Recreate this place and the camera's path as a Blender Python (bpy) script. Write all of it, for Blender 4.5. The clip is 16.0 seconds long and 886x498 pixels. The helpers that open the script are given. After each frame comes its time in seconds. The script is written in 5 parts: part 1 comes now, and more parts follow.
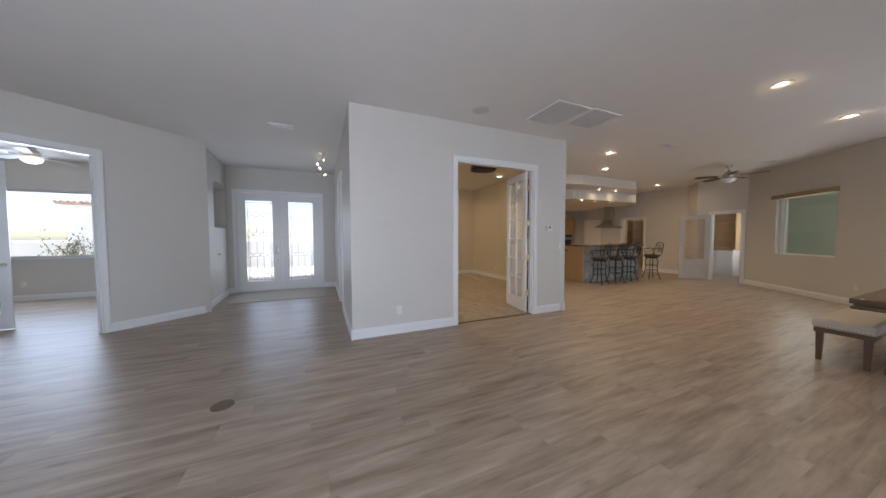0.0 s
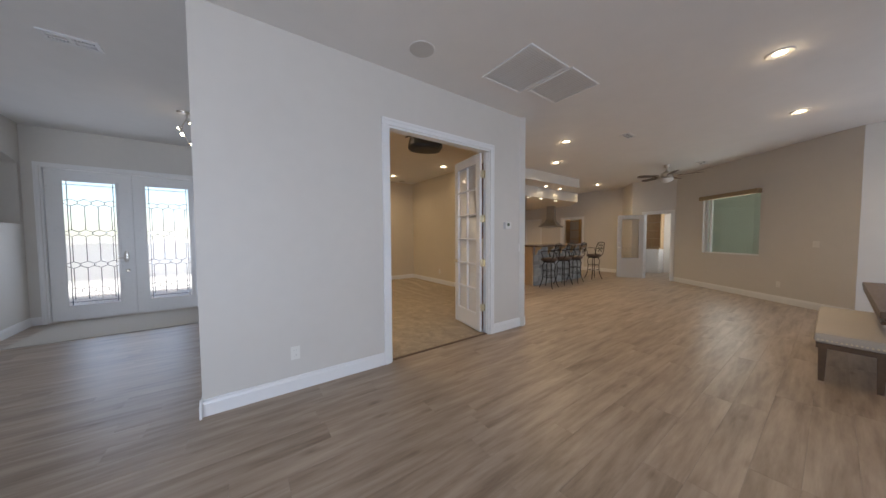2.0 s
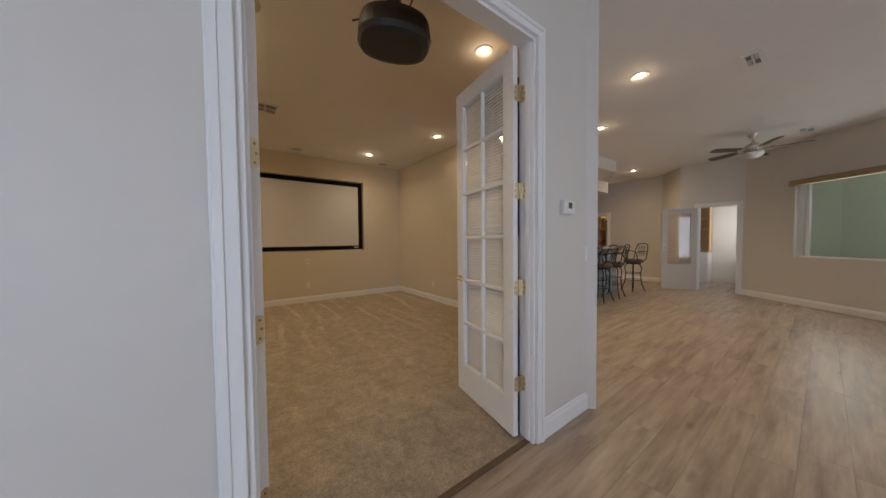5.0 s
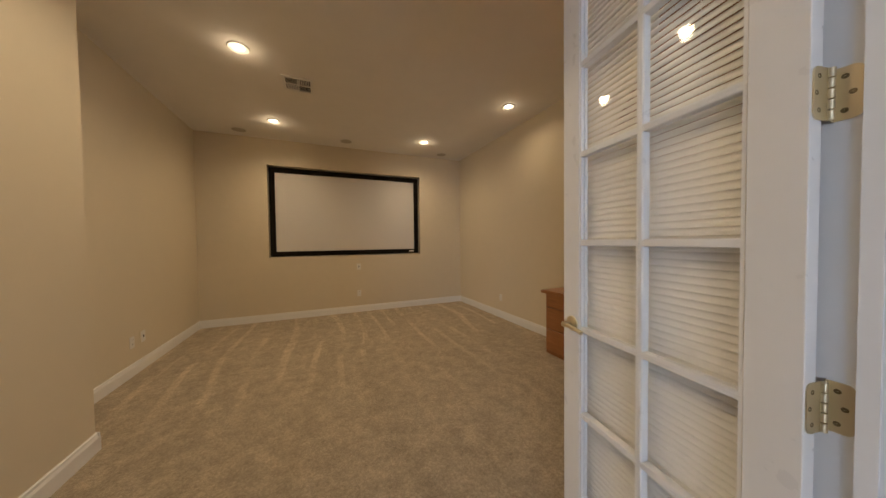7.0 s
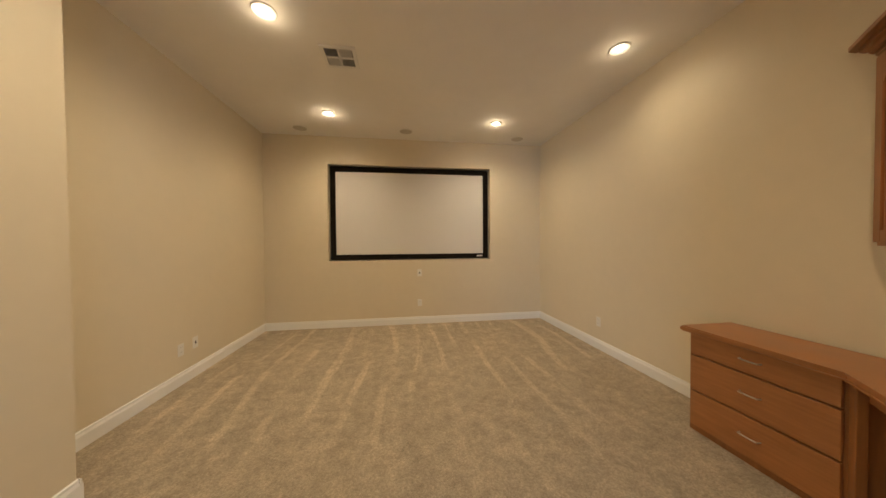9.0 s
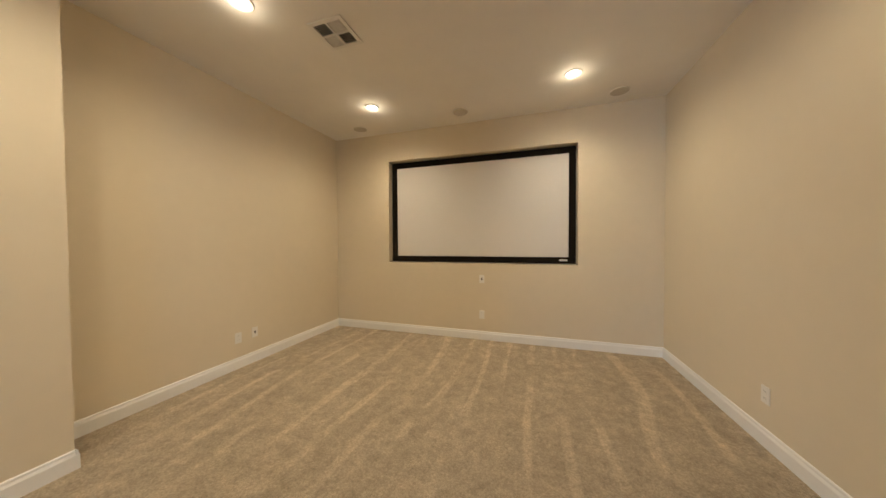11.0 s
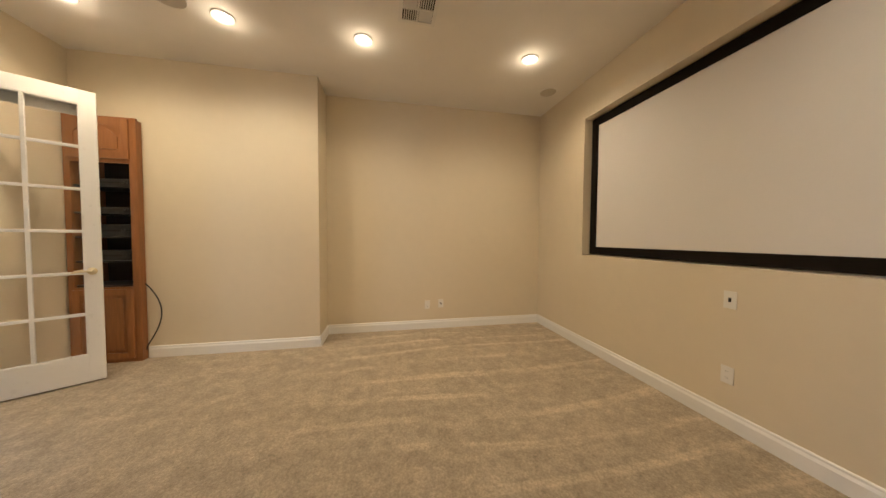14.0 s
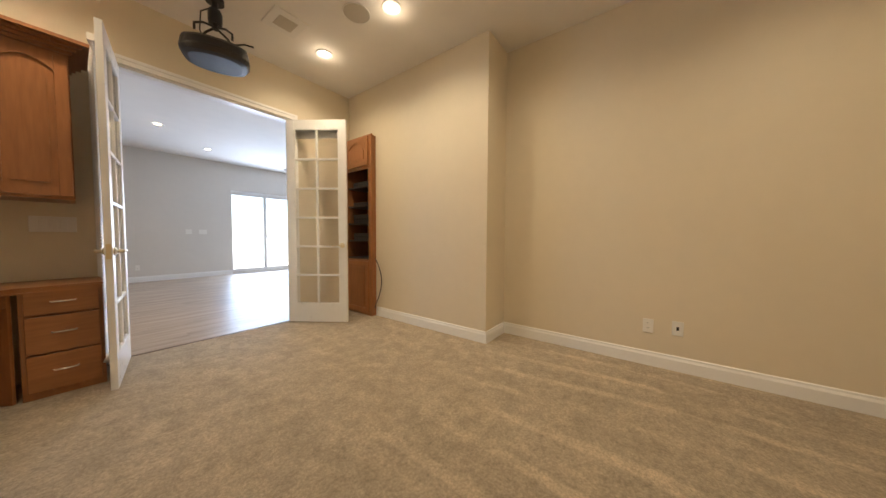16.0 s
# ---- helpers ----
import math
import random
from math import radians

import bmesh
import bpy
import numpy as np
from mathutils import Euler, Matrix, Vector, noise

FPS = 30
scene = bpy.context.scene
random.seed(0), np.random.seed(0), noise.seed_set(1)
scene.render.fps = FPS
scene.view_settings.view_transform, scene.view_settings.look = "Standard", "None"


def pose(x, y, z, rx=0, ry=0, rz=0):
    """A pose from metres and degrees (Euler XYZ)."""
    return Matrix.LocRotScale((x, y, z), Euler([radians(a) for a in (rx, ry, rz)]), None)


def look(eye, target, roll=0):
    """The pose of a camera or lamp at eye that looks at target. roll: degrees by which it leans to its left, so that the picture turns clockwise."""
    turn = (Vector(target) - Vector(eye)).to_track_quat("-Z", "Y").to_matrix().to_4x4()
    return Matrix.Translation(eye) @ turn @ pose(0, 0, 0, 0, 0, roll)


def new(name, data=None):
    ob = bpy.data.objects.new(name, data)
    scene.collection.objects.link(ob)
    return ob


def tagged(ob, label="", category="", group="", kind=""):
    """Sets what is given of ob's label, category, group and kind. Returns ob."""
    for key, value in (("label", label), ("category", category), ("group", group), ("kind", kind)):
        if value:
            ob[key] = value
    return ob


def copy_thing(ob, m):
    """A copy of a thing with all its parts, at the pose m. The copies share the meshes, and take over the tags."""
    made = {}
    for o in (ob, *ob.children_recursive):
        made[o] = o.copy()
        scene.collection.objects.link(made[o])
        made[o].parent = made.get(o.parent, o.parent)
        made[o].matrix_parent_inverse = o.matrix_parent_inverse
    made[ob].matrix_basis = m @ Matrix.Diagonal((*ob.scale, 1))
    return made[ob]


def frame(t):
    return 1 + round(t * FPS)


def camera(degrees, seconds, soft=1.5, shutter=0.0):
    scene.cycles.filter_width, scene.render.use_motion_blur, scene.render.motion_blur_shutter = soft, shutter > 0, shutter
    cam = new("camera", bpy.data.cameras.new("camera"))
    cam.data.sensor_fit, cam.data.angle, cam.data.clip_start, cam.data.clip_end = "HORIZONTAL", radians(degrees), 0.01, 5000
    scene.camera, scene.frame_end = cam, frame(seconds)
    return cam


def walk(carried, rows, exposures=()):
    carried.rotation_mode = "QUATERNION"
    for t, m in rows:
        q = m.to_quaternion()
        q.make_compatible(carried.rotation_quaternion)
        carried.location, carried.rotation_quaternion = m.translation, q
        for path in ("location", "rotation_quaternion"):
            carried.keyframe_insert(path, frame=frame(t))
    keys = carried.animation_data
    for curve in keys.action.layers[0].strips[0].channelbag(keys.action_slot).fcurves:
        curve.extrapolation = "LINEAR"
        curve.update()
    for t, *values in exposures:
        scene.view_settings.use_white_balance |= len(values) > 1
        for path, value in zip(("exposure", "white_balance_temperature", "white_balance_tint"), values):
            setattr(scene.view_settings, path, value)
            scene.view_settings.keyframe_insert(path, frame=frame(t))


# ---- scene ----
cam = camera(115.5, 16.0)
METRES, EYE, TILT, LEAN, TURN = 9.265, 1.275, 0.0, 0.0, -24.6
PATH = [
    (0, (0.254, 0.01, 1.331), (1.052, 1.842, 1.249), -0.2),
    (0.5, (0.37, 0.26, 1.338), (1.277, 2.04, 1.254), -0.2),
    (1, (0.516, 0.534, 1.34), (1.523, 2.26, 1.257), -0.2),
    (1.5, (0.692, 0.815, 1.331), (1.788, 2.486, 1.248), -0.2),
    (2, (0.888, 1.086, 1.331), (2.049, 2.712, 1.246), -0.3),
    (2.5, (1.087, 1.35, 1.329), (2.296, 2.941, 1.244), -0.3),
    (3, (1.288, 1.613, 1.323), (2.525, 3.183, 1.246), -0.4),
    (5.5, (2.292, 3.015, 1.275), (3.422, 4.665, 1.217), -0.6),
    (6, (2.428, 3.261, 1.283), (3.458, 4.974, 1.222), -0.6),
    (6.5, (2.55, 3.477, 1.295), (3.464, 5.255, 1.236), -0.6),
    (7, (2.657, 3.677, 1.308), (3.453, 5.511, 1.256), -0.7),
    (7.5, (2.736, 3.86, 1.317), (3.421, 5.738, 1.274), -0.7),
    (8, (2.817, 4.059, 1.324), (3.385, 5.976, 1.284), -0.6),
    (8.5, (2.902, 4.269, 1.328), (3.341, 6.22, 1.292), -0.5),
    (9, (3.0, 4.458, 1.334), (3.292, 6.436, 1.299), -0.4),
    (11.5, (4.212, 5.462, 1.366), (3.344, 7.264, 1.315), -0.3),
    (12, (4.43, 5.709, 1.362), (3.297, 7.357, 1.308), -0.2),
    (12.5, (4.619, 6.004, 1.341), (3.213, 7.426, 1.289), -0.1),
    (13, (4.732, 6.311, 1.312), (3.083, 7.441, 1.259), 0.0),
    (13.5, (4.776, 6.588, 1.291), (2.944, 7.389, 1.224), 0.2),
    (14, (4.709, 6.91, 1.25), (2.749, 7.3, 1.178), 0.3),
    (14.5, (4.531, 7.17, 1.197), (2.533, 7.131, 1.131), 0.2),
    (15, (4.287, 7.353, 1.139), (2.34, 6.899, 1.079), 0.2),
    (15.5, (4.027, 7.429, 1.108), (2.213, 6.589, 1.035), 0.2),
    (16, (3.783, 7.465, 1.071), (2.187, 6.264, 0.985), 0.3),
]
EXPOSURES = [(0, 1.08, 6450, 10), (3.0, 1.09, 6400, 10), (5.5, 1.03, 6400, 10), (7.0, 1.26, 6550, 9), (8.5, 1.70, 6600, 8), (9.0, 1.88, 6350, 6), (12.0, 2.04, 5850, 4), (14.0, 2.02, 6000, 7), (16.0, 1.95, 6050, 7)]
walk(cam, [(t, look(eye, target, roll)) for t, eye, target, roll in PATH], EXPOSURES)

# ---- world, sun, large lights ----
world = bpy.data.worlds.new("sky")
scene.world = world
world.use_nodes = True
wn = world.node_tree.nodes
sky = wn.new("ShaderNodeTexSky")
sky.sky_type, sky.sun_disc = "NISHITA", False
sky.sun_elevation, sky.sun_rotation = radians(61), radians(82)
world.node_tree.links.new(sky.outputs[0], wn["Background"].inputs[0])
wn["Background"].inputs[1].default_value = 0.15

sun = new("sun", bpy.data.lights.new("sun", "SUN"))
sun.data.energy, sun.data.angle, sun.data.color = 5.0, radians(0.5), (1.0, 0.95, 0.88)
sun.matrix_world = look((11, 1.5, 20), (0, 0, 0))

DAY = (0.65, 0.765, 1.0)
WARM = (1.0, 0.77, 0.50)
SOFT = (1.0, 0.74, 0.45)


def area_lamp(name, eye, target, w, h, watts, colour):
    d = bpy.data.lights.new(name, "AREA")
    d.shape, d.size, d.size_y, d.energy, d.color = "RECTANGLE", w, h, watts, colour
    ob = new(name, d)
    ob.matrix_world = look(eye, target)
    return ob


def can_lamp(x, y, z, watts, colour=WARM, spread=150):
    d = bpy.data.lights.new("can_lamp", "SPOT")
    d.energy, d.color, d.spot_size, d.spot_blend, d.shadow_soft_size = watts, colour, radians(spread), 1.0, 0.05
    ob = new("can_lamp", d)
    ob.matrix_world = look((x, y, z), (x, y, 0))
    return ob


def can_fill(x, y, z, watts, colour=WARM):
    """A point lamp added under a downlight to brighten the ceiling round it."""
    d = bpy.data.lights.new("can_fill", "POINT")
    d.energy, d.color, d.shadow_soft_size = watts, colour, 0.04
    ob = new("can_fill", d)
    ob.location = (x, y, z)
    return ob


SLIDER_Y = -1.9
area_lamp("slider_daylight", (-0.95, SLIDER_Y + 0.03, 1.2), (-0.95, 5, 1.0), 4.2, 2.2, 76, DAY)
area_lamp("dining_daylight", (6.85, SLIDER_Y + 0.03, 1.3), (6.85, 5, 1.2), 2.3, 1.9, 22, DAY)
area_lamp("office_daylight", (-5.4, 9.0, 1.65), (-5.4, 0, 1.3), 2.2, 1.4, 34, DAY)
area_lamp("entry_daylight", (-0.70, 8.14, 1.35), (-0.72, 0, 1.0), 1.2, 1.7, 6, DAY)
# Unseen lamp, added to brighten the study through its doorway.
area_lamp("study_fill", (12.56, 3.86, 1.6), (12.56, 7.0, 1.2), 1.1, 1.3, 8, (0.95, 0.97, 1.0))

# ---- materials ----


def mat(name, colour, rough=0.5, metal=0.0, grain=0.0, scale=40.0, bump=0.0, bump_scale=200.0, spread=0.0, stretch=(1, 1, 1), patch=0.0, patch_scale=2.0):
    """A surface with fine grain, wider patches of tone, relief and a tone that differs from object to object."""
    m = bpy.data.materials.new(name)
    m.use_nodes = True
    nt = m.node_tree
    n, l = nt.nodes, nt.links
    b = n["Principled BSDF"]
    b.inputs["Base Color"].default_value = (*colour, 1)
    b.inputs["Roughness"].default_value, b.inputs["Metallic"].default_value = rough, metal
    tc = n.new("ShaderNodeTexCoord")
    mp = n.new("ShaderNodeMapping")
    mp.inputs["Scale"].default_value = stretch
    l.new(tc.outputs["Object"], mp.inputs[0])
    out = None

    def tone(fac, amount, col):
        mixn = n.new("ShaderNodeMix")
        mixn.data_type, mixn.blend_type = "RGBA", "MULTIPLY"
        mixn.inputs[0].default_value = 1.0
        ramp = n.new("ShaderNodeMapRange")
        ramp.inputs[3].default_value, ramp.inputs[4].default_value = 1 - amount, 1 + amount
        l.new(fac, ramp.inputs[0])
        if col is None:
            mixn.inputs[6].default_value = (*colour, 1)
        else:
            l.new(col, mixn.inputs[6])
        l.new(ramp.outputs[0], mixn.inputs[7])
        return mixn.outputs[2]

    if grain:
        t = n.new("ShaderNodeTexNoise")
        t.inputs["Scale"].default_value, t.inputs["Detail"].default_value = scale, 5
        l.new(mp.outputs[0], t.inputs[0])
        out = tone(t.outputs[0], grain, out)
        rr = n.new("ShaderNodeMapRange")
        rr.inputs[3].default_value, rr.inputs[4].default_value = max(rough - 0.08, 0.02), min(rough + 0.08, 1)
        l.new(t.outputs[0], rr.inputs[0])
        l.new(rr.outputs[0], b.inputs["Roughness"])
    if patch:
        t = n.new("ShaderNodeTexNoise")
        t.inputs["Scale"].default_value, t.inputs["Detail"].default_value = patch_scale, 3
        l.new(tc.outputs["Object"], t.inputs[0])
        out = tone(t.outputs[0], patch, out)
    if spread:
        oi = n.new("ShaderNodeObjectInfo")
        out = tone(oi.outputs["Random"], spread, out)
    if out is not None:
        l.new(out, b.inputs["Base Color"])
    if bump:
        t = n.new("ShaderNodeTexNoise")
        t.inputs["Scale"].default_value, t.inputs["Detail"].default_value = bump_scale, 3
        l.new(mp.outputs[0], t.inputs[0])
        bp = n.new("ShaderNodeBump")
        bp.inputs["Strength"].default_value, bp.inputs["Distance"].default_value = bump, 0.004
        l.new(t.outputs[0], bp.inputs["Height"])
        l.new(bp.outputs[0], b.inputs["Normal"])
    return m


def glow(name, colour, strength):
    m = bpy.data.materials.new(name)
    m.use_nodes = True
    b = m.node_tree.nodes["Principled BSDF"]
    b.inputs["Base Color"].default_value = (0.8, 0.8, 0.8, 1)
    b.inputs["Emission Color"].default_value, b.inputs["Emission Strength"].default_value = (*colour, 1), strength
    return m


def glass(name, colour=(1, 1, 1), rough=0.0):
    m = bpy.data.materials.new(name)
    m.use_nodes = True
    b = m.node_tree.nodes["Principled BSDF"]
    b.inputs["Base Color"].default_value = (*colour, 1)
    b.inputs["Roughness"].default_value, b.inputs["Transmission Weight"].default_value, b.inputs["IOR"].default_value = rough, 1.0, 1.45
    return m


PAINT = mat("greige_wall_paint", (0.62, 0.585, 0.53), 0.5, 0, 0.03, 9, 0.12, 260, patch=0.04, patch_scale=1.3)
TAN = mat("tan_wall_paint", (0.66, 0.578, 0.435), 0.55, 0, 0.03, 9, 0.12, 260, patch=0.04, patch_scale=1.3)
DOORT = mat("taupe_door_paint", (0.50, 0.455, 0.40), 0.4, 0, 0.03, 20, 0.03, 60)
CEIL = mat("ceiling_paint", (0.77, 0.74, 0.70), 0.8, 0, 0.03, 6, 0.25, 120, patch=0.03)
TRIM = mat("white_trim_paint", (0.78, 0.77, 0.75), 0.32, 0, 0.02, 30, 0.03, 90)
DOORW = mat("white_door_paint", (0.76, 0.75, 0.73), 0.3, 0, 0.025, 20, 0.03, 60)
PLATE = mat("ivory_plastic", (0.74, 0.715, 0.66), 0.35, 0, 0.02, 80)
BRASS = mat("polished_brass", (0.70, 0.61, 0.42), 0.34, 1.0, 0.02, 30, 0.02, 300)
NICKEL = mat("brushed_nickel", (0.62, 0.58, 0.52), 0.3, 1.0, 0.06, 80)
SCREW = mat("tarnished_screw", (0.22, 0.17, 0.09), 0.45, 1.0, 0.1, 60)
STEEL = mat("brushed_steel", (0.42, 0.40, 0.37), 0.36, 1.0, 0.06, 30, stretch=(1, 1, 12))
BLACKF = mat("black_felt", (0.012, 0.009, 0.007), 0.9, 0, 0.2, 200)
BLACKF.node_tree.nodes["Principled BSDF"].inputs["Specular IOR Level"].default_value = 0.08
BLACKP = mat("black_plastic", (0.02, 0.02, 0.022), 0.35, 0, 0.15, 60)
SHELL = mat("satin_black_shell", (0.016, 0.015, 0.015), 0.5, 0, 0.1, 60)
GLOSSY = mat("glossy_grey_plastic", (0.07, 0.07, 0.078), 0.12, 0.0, 0.1, 40)
LENSW = mat("coated_lens_glass", (0.35, 0.38, 0.42), 0.06, 0.4, 0.05, 30)
# Near-black; also stands in for shade behind slats, in slots and recesses.
DARK = mat("black_and_recess_shade", (0.02, 0.018, 0.016), 0.8, 0, 0.1, 20)
SCREEN = mat("screen_cloth", (0.66, 0.63, 0.60), 0.75, 0, 0.015, 60, 0.04, 800)
CHERRY = mat("stained_cherry", (0.30, 0.125, 0.045), 0.34, 0, 0.32, 7, 0.06, 40, spread=0.10, stretch=(7, 7, 0.7), patch=0.16, patch_scale=2.5)
CHERRYH = mat("stained_cherry_cross", (0.31, 0.13, 0.047), 0.32, 0, 0.30, 7, 0.06, 40, spread=0.10, stretch=(0.7, 0.7, 8), patch=0.16, patch_scale=2.5)
OAK = mat("golden_oak", (0.50, 0.33, 0.17), 0.42, 0, 0.3, 8, 0.06, 40, spread=0.1, stretch=(7, 7, 0.7))
DARKWOOD = mat("dark_walnut", (0.12, 0.072, 0.040), 0.4, 0, 0.3, 9, 0.05, 50, stretch=(0.7, 6, 6))
LINEN = mat("oatmeal_linen", (0.50, 0.44, 0.36), 0.9, 0, 0.08, 350, 0.3, 700, patch=0.05)
IRON = mat("wrought_iron", (0.028, 0.021, 0.016), 0.5, 0.6, 0.2, 60)
LEATHER = mat("brown_leather", (0.07, 0.042, 0.028), 0.5, 0, 0.2, 40, 0.1, 200)
STONE = mat("grey_ledger_stone", (0.30, 0.31, 0.31), 0.75, 0, 0.4, 9, 0.7, 14, spread=0.25, patch=0.3, patch_scale=3)
GRANITE = mat("brown_granite", (0.13, 0.085, 0.055), 0.18, 0, 0.5, 60, patch=0.2)
GRILLE = mat("white_enamel", (0.72, 0.70, 0.67), 0.4, 0, 0.02, 40)
SPEAKER = mat("speaker_mesh", (0.50, 0.46, 0.40), 0.8, 0, 0.15, 500, 0.3, 900)
BLIND = mat("white_blind_slat", (0.72, 0.69, 0.63), 0.5, 0, 0.02, 30)
ROLLER = mat("tan_roller_fabric", (0.34, 0.25, 0.14), 0.85, 0, 0.1, 200)
FAN = mat("fan_walnut_blade", (0.10, 0.065, 0.04), 0.45, 0, 0.25, 10, stretch=(1, 8, 1))
SAGE = mat("patio_stucco", (0.58, 0.60, 0.53), 0.9, 0, 0.08, 30, 0.3, 90)
STUCCO = mat("pale_stucco", (0.80, 0.78, 0.74), 0.9, 0, 0.08, 30, 0.3, 90)
CLAY = mat("clay_roof_tile", (0.38, 0.30, 0.26), 0.85, 0, 0.2, 15, spread=0.2)
GRAVEL = mat("desert_gravel", (0.55, 0.52, 0.47), 0.95, 0, 0.3, 40, 0.6, 60, patch=0.15, patch_scale=0.6)
LEAF = mat("shrub_leaf", (0.10, 0.13, 0.06), 0.6, 0, 0.3, 20, spread=0.3)
MAT = mat("beige_door_mat", (0.47, 0.43, 0.37), 0.95, 0, 0.15, 300, 0.4, 600)
LEAD = mat("lead_came", (0.10, 0.10, 0.105), 0.45, 0.6, 0.1, 50)
GLASS = glass("clear_glass")
FROST = glass("bevelled_glass", (0.97, 0.98, 1.0), 0.12)
GREENGLASS = glass("tinted_glass", (0.86, 0.93, 0.88))
MESHW = mat("pale_speaker_mesh", (0.56, 0.53, 0.49), 0.8, 0, 0.12, 500, 0.3, 900)
BULB = glow("can_bulb", (1.0, 0.82, 0.58), 8)
BOWL = glow("fan_light_bowl", (1.0, 0.90, 0.76), 0.7)
FROSTED = mat("frosted_bowl_glass", (0.8, 0.78, 0.74), 0.35, 0, 0.02, 30)
LCD = mat("lcd_green", (0.10, 0.12, 0.07), 0.25, 0, 0.05, 50)
STAIN = mat("aged_bronze", (0.14, 0.095, 0.055), 0.5, 0, 0.3, 30)
CABLE = mat("black_cable", (0.03, 0.028, 0.028), 0.5, 0, 0.1, 60)


def wood_floor():
    m = bpy.data.materials.new("vinyl_plank_oak")
    m.use_nodes = True
    n, l = m.node_tree.nodes, m.node_tree.links
    b = n["Principled BSDF"]
    geo = n.new("ShaderNodeNewGeometry")
    oi = n.new("ShaderNodeObjectInfo")
    add = n.new("ShaderNodeMath")
    add.operation = "ADD"
    l.new(oi.outputs["Random"], add.inputs[0])
    l.new(geo.outputs["Random Per Island"], add.inputs[1])
    comb = n.new("ShaderNodeCombineXYZ")
    mul = n.new("ShaderNodeMath")
    mul.operation = "MULTIPLY"
    mul.inputs[1].default_value = 37.0
    l.new(add.outputs[0], mul.inputs[0])
    l.new(mul.outputs[0], comb.inputs[1])
    vadd = n.new("ShaderNodeVectorMath")
    l.new(geo.outputs["Position"], vadd.inputs[0])
    l.new(comb.outputs[0], vadd.inputs[1])

    def tex(scale, detail, stretch, rough, warp=0.0):
        mp = n.new("ShaderNodeMapping")
        mp.inputs["Scale"].default_value = stretch
        l.new(vadd.outputs[0], mp.inputs[0])
        t = n.new("ShaderNodeTexNoise")
        t.inputs["Scale"].default_value, t.inputs["Detail"].default_value, t.inputs["Roughness"].default_value = scale, detail, rough
        t.inputs["Distortion"].default_value = warp
        l.new(mp.outputs[0], t.inputs[0])
        return t

    def fused(a, k, c):
        m2 = n.new("ShaderNodeMath")
        m2.operation = "MULTIPLY_ADD"
        m2.inputs[1].default_value = k
        l.new(a, m2.inputs[0])
        l.new(c, m2.inputs[2])
        return m2.outputs[0]

    t1 = tex(2.2, 6, (1.3, 12, 1), 0.62)
    flow = tex(1.6, 6, (0.75, 6.2, 1), 0.6, 0.25)
    half = n.new("ShaderNodeMath")
    half.operation = "MULTIPLY"
    half.inputs[1].default_value = 0.30
    l.new(t1.outputs[0], half.inputs[0])
    grain = fused(flow.outputs[0], 0.66, half.outputs[0])
    fr = n.new("ShaderNodeMath")
    fr.operation = "FRACT"
    l.new(add.outputs[0], fr.inputs[0])
    grain = fused(fr.outputs[0], 0.045, grain)
    kmap = n.new("ShaderNodeMapping")
    kmap.inputs["Scale"].default_value = (1.7, 4.3, 1)
    l.new(vadd.outputs[0], kmap.inputs[0])
    knot = n.new("ShaderNodeTexVoronoi")
    knot.inputs["Scale"].default_value = 1.0
    l.new(kmap.outputs[0], knot.inputs["Vector"])
    kr = n.new("ShaderNodeMapRange")
    kr.inputs[1].default_value, kr.inputs[2].default_value = 0.02, 0.13
    kr.inputs[3].default_value, kr.inputs[4].default_value = -0.13, 0.0
    l.new(knot.outputs["Distance"], kr.inputs[0])
    grain = fused(kr.outputs[0], 1.0, grain)
    ramp = n.new("ShaderNodeValToRGB")
    e = ramp.color_ramp.elements
    e[0].position, e[0].color = 0.30, (0.17, 0.122, 0.085, 1)
    e[1].position, e[1].color = 0.68, (0.49, 0.40, 0.315, 1)
    mid = e.new(0.50)
    mid.color = (0.355, 0.276, 0.205, 1)
    l.new(grain, ramp.inputs[0])
    l.new(ramp.outputs[0], b.inputs["Base Color"])
    rr = n.new("ShaderNodeMapRange")
    rr.inputs[3].default_value, rr.inputs[4].default_value = 0.32, 0.46
    l.new(t1.outputs[0], rr.inputs[0])
    l.new(rr.outputs[0], b.inputs["Roughness"])
    bp = n.new("ShaderNodeBump")
    bp.inputs["Strength"].default_value, bp.inputs["Distance"].default_value = 0.12, 0.003
    l.new(t1.outputs[0], bp.inputs["Height"])
    l.new(bp.outputs[0], b.inputs["Normal"])
    return m


